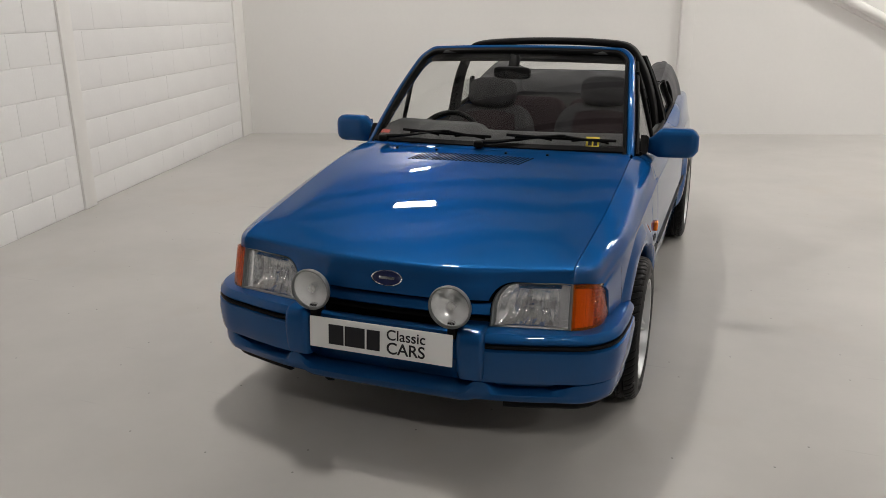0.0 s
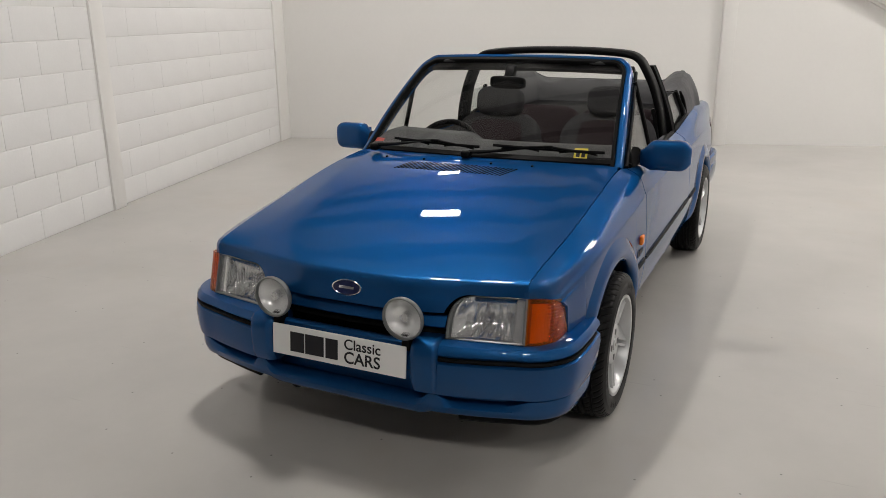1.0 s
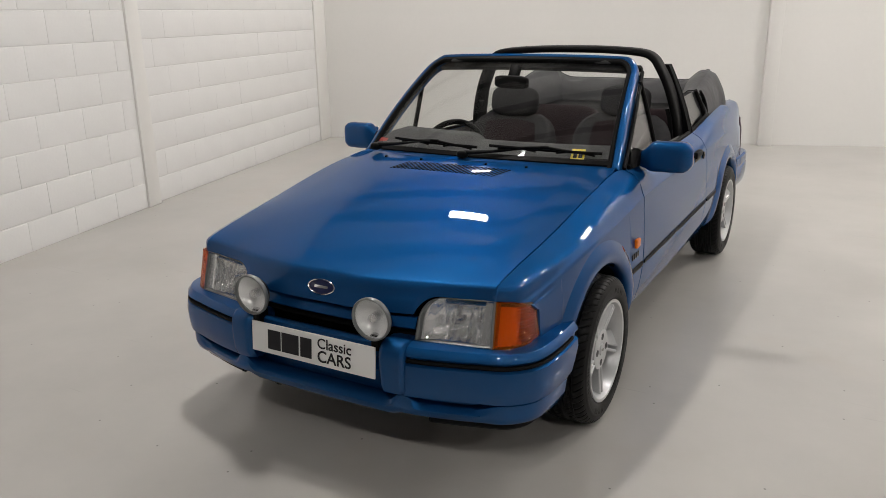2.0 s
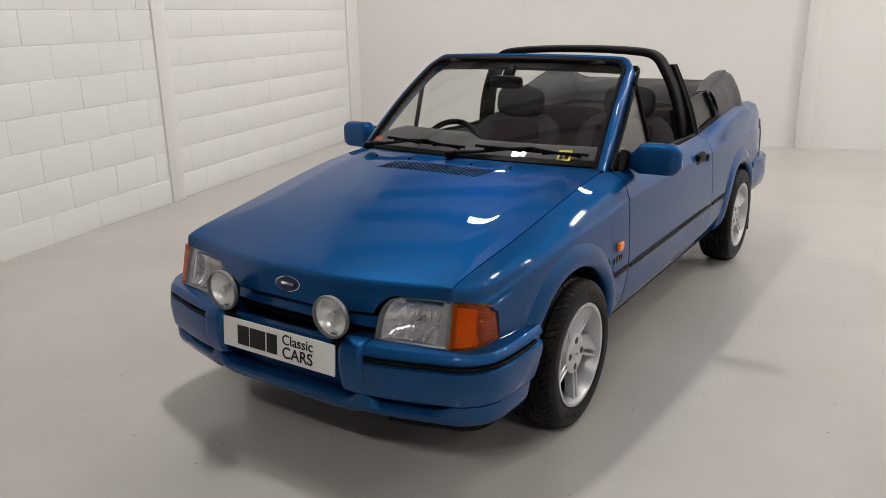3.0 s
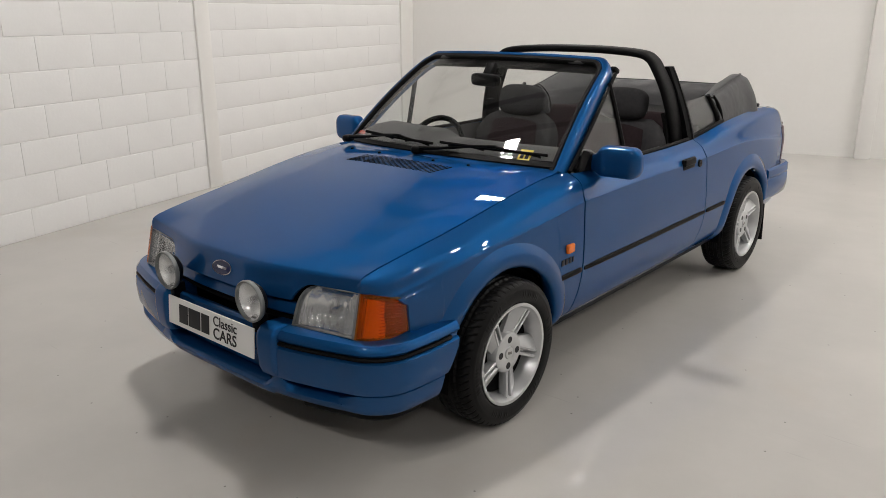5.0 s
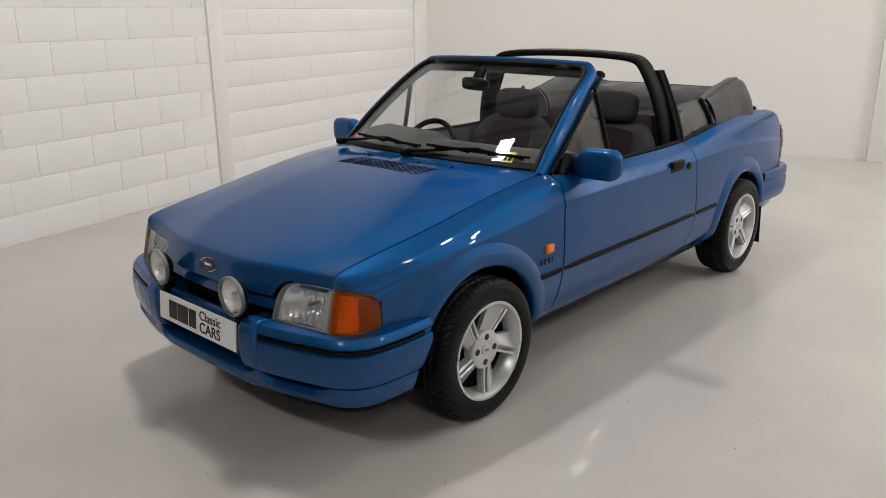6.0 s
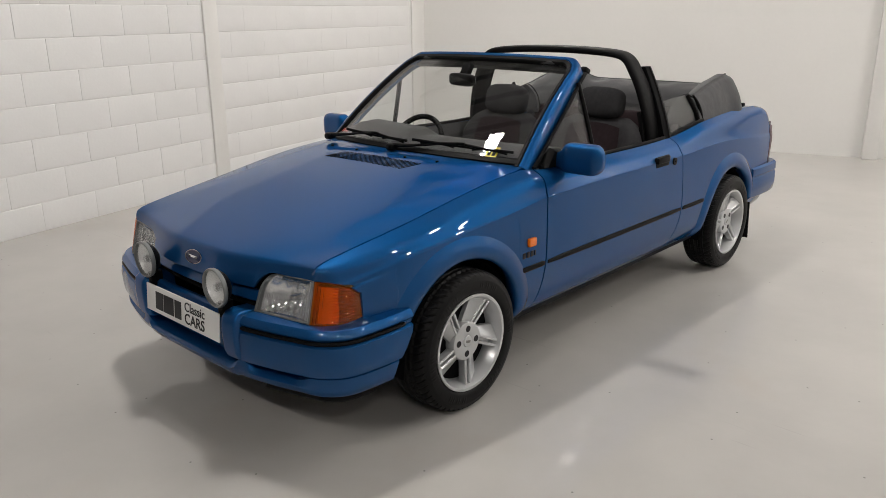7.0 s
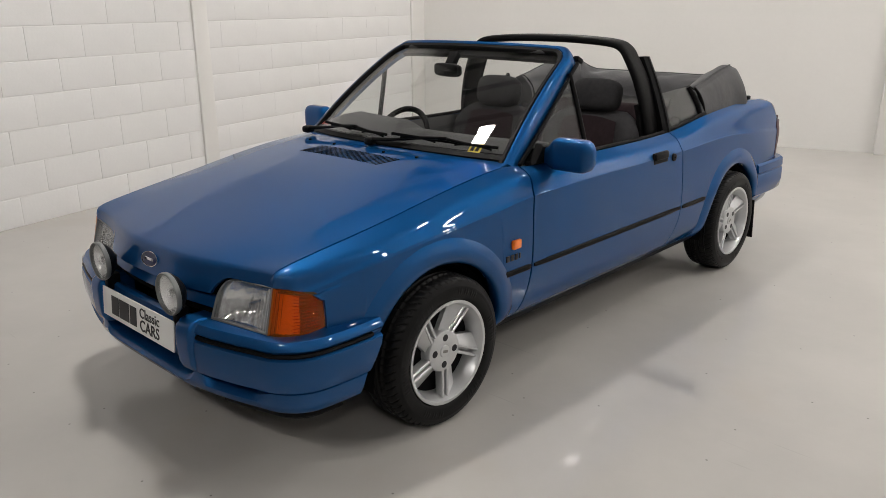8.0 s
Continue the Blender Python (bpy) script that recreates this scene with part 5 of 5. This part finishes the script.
front_seat(1)
front_seat(-1)
rs = part("rear_seat", pillow_bm((1.06, 0.46, 0.18), (0, 1.95, 0.50), 0.3), PLUM, car, "dark plum cloth rear bench")
for x in (-0.27, 0.27):
    part("backrest", pillow_bm((0.53, 0.15, 0.52), (x, 2.16, 0.665), 0.32, Matrix.Rotation(radians(-14), 3, "X")), PLUM, rs)
    part("side_bolster", pillow_bm((0.07, 0.13, 0.46), (x * 1.92, 2.12, 0.655), 0.4, Matrix.Rotation(radians(-14), 3, "X")), CLOTH, rs)
# seat belts from the hoop
for sx in (1, -1):
    p0, p1 = Vector((sx * 0.575, 1.63, 1.02)), Vector((sx * 0.60, 1.60, 0.42))
    rows = [[p0 + (p1 - p0) * k + Vector((0, dy, 0)) for dy in (-0.022, 0.022)] for k in np.linspace(0, 1, 6)]
    part("seat_belt", thick([[tuple(q) for q in r] for r in rows], 0.003), BLACK, car)

# dashboard
rows = []
for j in range(41):
    a = -1 + j / 20
    x = a * 0.61
    f = 0.50 + 0.075 * abs(a) ** 2.2
    pod = smooth(-0.62, -0.56, x) * (1 - smooth(-0.14, -0.08, x))
    rows.append([(x, f - 0.03, 0.885), (x, f + 0.04, 0.900 + 0.006 * pod), (x, f + 0.13, 0.908 + 0.022 * pod), (x, f + 0.22, 0.902 + 0.032 * pod), (x, f + 0.27, 0.880 + 0.026 * pod), (x, f + 0.27, 0.84), (x, f + 0.24, 0.74), (x, f + 0.22, 0.62), (x, f + 0.12, 0.55)])
part("dashboard", thick(rows, 0.02), TRIM, car, "dark grey plastic dashboard with a raised instrument cowl", angle=60)
sw_c, sw_rot = Vector((-0.350, 0.860, 0.805)), Matrix.Rotation(radians(62), 3, "X")
ring = [sw_c + sw_rot @ Vector((0.182 * math.cos(w), 0.182 * math.sin(w), 0)) for w in np.linspace(0, 2 * math.pi, 49)]
wheel_ob = part("steering_wheel", tube_bm([np.array(p) for p in ring], 0.0145, n=12), BLACK, car, "black steering wheel")
part("boss", pillow_bm((0.12, 0.10, 0.05), sw_c, 0.5, sw_rot), BLACK, wheel_ob)
for w in (0.0, 180.0, 270.0):
    e = sw_c + sw_rot @ Vector((0.175 * math.cos(radians(w)), 0.175 * math.sin(radians(w)), 0))
    part("spoke", tube_bm([np.array(sw_c), np.array(e)], 0.014, n=8, samples=4, flat=0.5), BLACK, wheel_ob)
part("steering_column", tube_bm([np.array(sw_c), (-0.345, 0.66, 0.72)], 0.035, n=12, samples=4), BLACK, wheel_ob)

# wheels


def tyre_bm():
    prof = spline([(-0.080, 0.192), (-0.092, 0.208), (-0.094, 0.236), (-0.088, 0.260), (-0.078, 0.274), (-0.060, 0.2805), (-0.030, 0.2825), (0.0, 0.2828), (0.030, 0.2825), (0.060, 0.2805), (0.078, 0.274), (0.088, 0.260), (0.094, 0.236), (0.092, 0.208), (0.080, 0.192)], 71)
    rows = []
    n = 720
    for i in range(n):
        a = 2 * math.pi * i / n
        row = []
        for d, r in prof:
            rr = r
            ad = abs(d)
            if ad < 0.058 and min(abs(d - g) for g in (-0.040, -0.013, 0.013, 0.040)) < 0.0042:
                rr -= 0.009
            # cross cuts of the shoulder and centre blocks, staggered side to side
            ph = (i + int(d * 260)) % 12
            if ph in (0, 1) and 0.050 < ad < 0.085:
                rr -= 0.005
            if ph in (6, 7) and 0.018 < ad < 0.036:
                rr -= 0.005
            # raised rings and lettering band of the side wall
            dd = d
            if ad > 0.086 and (0.213 < r < 0.217 or 0.246 < r < 0.250):
                dd += math.copysign(0.0016, d)
            if ad > 0.088 and 0.224 < r < 0.240 and (i // 6) % 20 in (2, 3, 4, 6, 7, 9, 10) and i % 6 < 4:
                dd += math.copysign(0.0012, d)
            row.append((dd, rr * math.cos(a), rr * math.sin(a)))
        rows.append(row)
    return grid_bm(rows, close_u=True)


def make_wheel():
    root = part("wheel", lathe_bm([(-0.075, 0.168), (-0.078, 0.186), (-0.070, 0.188), (-0.060, 0.178), (0.02, 0.168), (0.045, 0.174), (0.066, 0.181), (0.080, 0.190), (0.0865, 0.1960), (0.0900, 0.1952), (0.0908, 0.1915), (0.0890, 0.1840), (0.082, 0.1800), (0.060, 0.173), (0.03, 0.163), (-0.07, 0.160)], "X", n=144), ALLOY, car, "silver five-spoke alloy wheel with a black tyre")
    part("tyre", tyre_bm(), TYRE, root, "black treaded tyre", angle=50)
    part("hub", lathe_bm([(0.02, 0.081), (0.054, 0.0795), (0.063, 0.076), (0.066, 0.070), (0.066, 0.028), (0.064, 0.024), (0.066, 0.022), (0.067, 0.0)], "X", n=40), ALLOY, root)
    part("centre_cap", lathe_bm([(0.060, 0.0235), (0.0685, 0.022), (0.0695, 0.018), (0.0695, 0.0)], "X", n=24), ALLOY, root)
    b = box_bm((0.001, 0.024, 0.010), (0.070, 0, 0), 0.0)
    part("cap_mark", b, STEEL, root)
    # dark discs on the closed hub face, coloured as the shade in bolt holes
    for k in range(4):
        a = radians(90 * k + 8)
        part("bolt_hole", lathe_bm([(0.0655, 0.0135), (0.0668, 0.013), (0.0668, 0.0)], "X", (0, 0.051 * math.cos(a), 0.051 * math.sin(a)), 16), INK, root)
    for k in range(5):
        a0 = radians(75 + 72 * k)

        def loc(r, w, x):
            w = w + 0.30 * (r - 0.058)
            return (x, r * math.cos(a0) + w * math.sin(a0), r * math.sin(a0) - w * math.cos(a0))
        # two ridges with a slot between them, and a lower broad web on one side

        def bar(name, near, far, top, depth, fall=(0.0, 0.0)):
            bl = []
            for t in np.linspace(0, 1, 6):
                r = 0.058 + 0.122 * t
                drop = fall[0] + (fall[1] - fall[0]) * t
                wa, wb = near[0] + (far[0] - near[0]) * t, near[1] + (far[1] - near[1]) * t
                x = top[0] + (top[1] - top[0]) * t
                bl.append([loc(r, wa, x - depth - drop), loc(r, wa, x - 0.003 - drop), loc(r, wa + 0.0025, x - drop), loc(r, wb - 0.0025, x), loc(r, wb, x - 0.003), loc(r, wb, x - depth)])
            m_ = grid_bm(bl, close_v=True)
            cap(m_, bl[0])
            cap(m_, bl[-1])
            part(name, m_, ALLOY, root)
        bar("spoke", (-0.020, -0.007), (-0.020, -0.009), (0.060, 0.076), 0.034)
        bar("spoke", (0.006, 0.018), (0.004, 0.016), (0.060, 0.076), 0.034)
        bar("spoke_web", (-0.046, -0.018), (-0.078, -0.018), (0.057, 0.072), 0.022, (0.012, 0.024))
        bar("slot_floor", (-0.009, 0.008), (-0.010, 0.006), (0.030, 0.044), 0.012)
    part("brake_disc", lathe_bm([(0.006, 0.05), (0.006, 0.118), (-0.006, 0.118), (-0.006, 0.05)], "X", n=36), STEEL, root)
    # added near-black disc that stands in for the shade behind the spokes
    part("wheel_back", lathe_bm([(0.024, 0.0), (0.024, 0.160), (0.018, 0.1665)], "X", n=36), DARK, root)
    part("caliper", box_bm((0.05, 0.06, 0.10), (-0.012, 0.095, 0.02), 0.008), STEEL, root)
    return root


w0 = make_wheel()
w0.matrix_parent_inverse = Matrix.Identity(4)
w0.matrix_basis = pose(0.695, 0.004, WHEEL_Z, -12)
places = [pose(0.695, WHEELBASE, WHEEL_Z, 31), pose(-0.695, 0.004, WHEEL_Z, 11, 0, 180), pose(-0.695, WHEELBASE, WHEEL_Z, 52, 0, 180)]
for m_ in places:
    copy_thing(w0, m_)

# ---- blocks of the wall, each a piece of its own ----


def block_mesh(length, height, filled):
    """One painted block with worn edges; where the upright joints are filled with paint only the bed edges stay rounded."""
    bm = box_bm((0.020, length, height))
    front = [e for e in bm.edges if all(v.co.x > 0 for v in e.verts) and (not filled or abs(e.verts[0].co.y - e.verts[1].co.y) > 0.01)]
    bmesh.ops.bevel(bm, geom=front, offset=0.0042 if filled else 0.0062, segments=3, affect="EDGES", profile=0.5)
    me = bpy.data.meshes.new("block")
    bm.to_mesh(me)
    bm.free()
    me.materials.append(BLOCK)
    me.shade_smooth()
    me.set_sharp_from_angle(angle=radians(50))
    return me


cut_meshes = {}
rng = random.Random(7)
PITCH_V, PITCH_Z, FIRST = 0.4545, 0.2285, 0.205


def lay_blocks(wall, u, v0, v1, even, odd, joint):
    for course in range(10):
        za = 0.0 if course == 0 else FIRST + PITCH_Z * (course - 1)
        zb = FIRST + PITCH_Z * course
        start = even if course % 2 == 0 else odd
        k0 = math.floor((v0 - start) / PITCH_V)
        v = start + k0 * PITCH_V
        while v < v1 - 0.01:
            a, b = max(v, v0), min(v + PITCH_V, v1)
            v += PITCH_V
            if b - a < 0.03:
                continue
            key = (round(b - a, 3), course == 0, joint)
            if key not in cut_meshes:
                cut_meshes[key] = block_mesh(b - a - joint, 0.2015 if course == 0 else 0.2250, joint < 0.001)
            me = cut_meshes[key]
            ob = new("block", me)
            ob.parent = wall
            ob.matrix_basis = ROOM @ pose(u - 0.010 + rng.uniform(-0.0012, 0.0012) * (0.4 if joint < 0.001 else 1.0), (a + b) / 2, (za + zb) / 2, rng.uniform(-0.15, 0.15), 0, rng.uniform(-0.12, 0.12) * (0.4 if joint < 0.001 else 1.0))


lay_blocks(wall_west, WALL_U, -2.2, 2.505, 1.215 - 0.4545 * 8, 0.985 - 0.4545 * 8, 0.0025)
lay_blocks(wall_west_far, WALL_U - SETBACK, 2.675, 6.095, 3.06 - 0.4545 * 2, 2.867 - 0.4545, 0.0005)
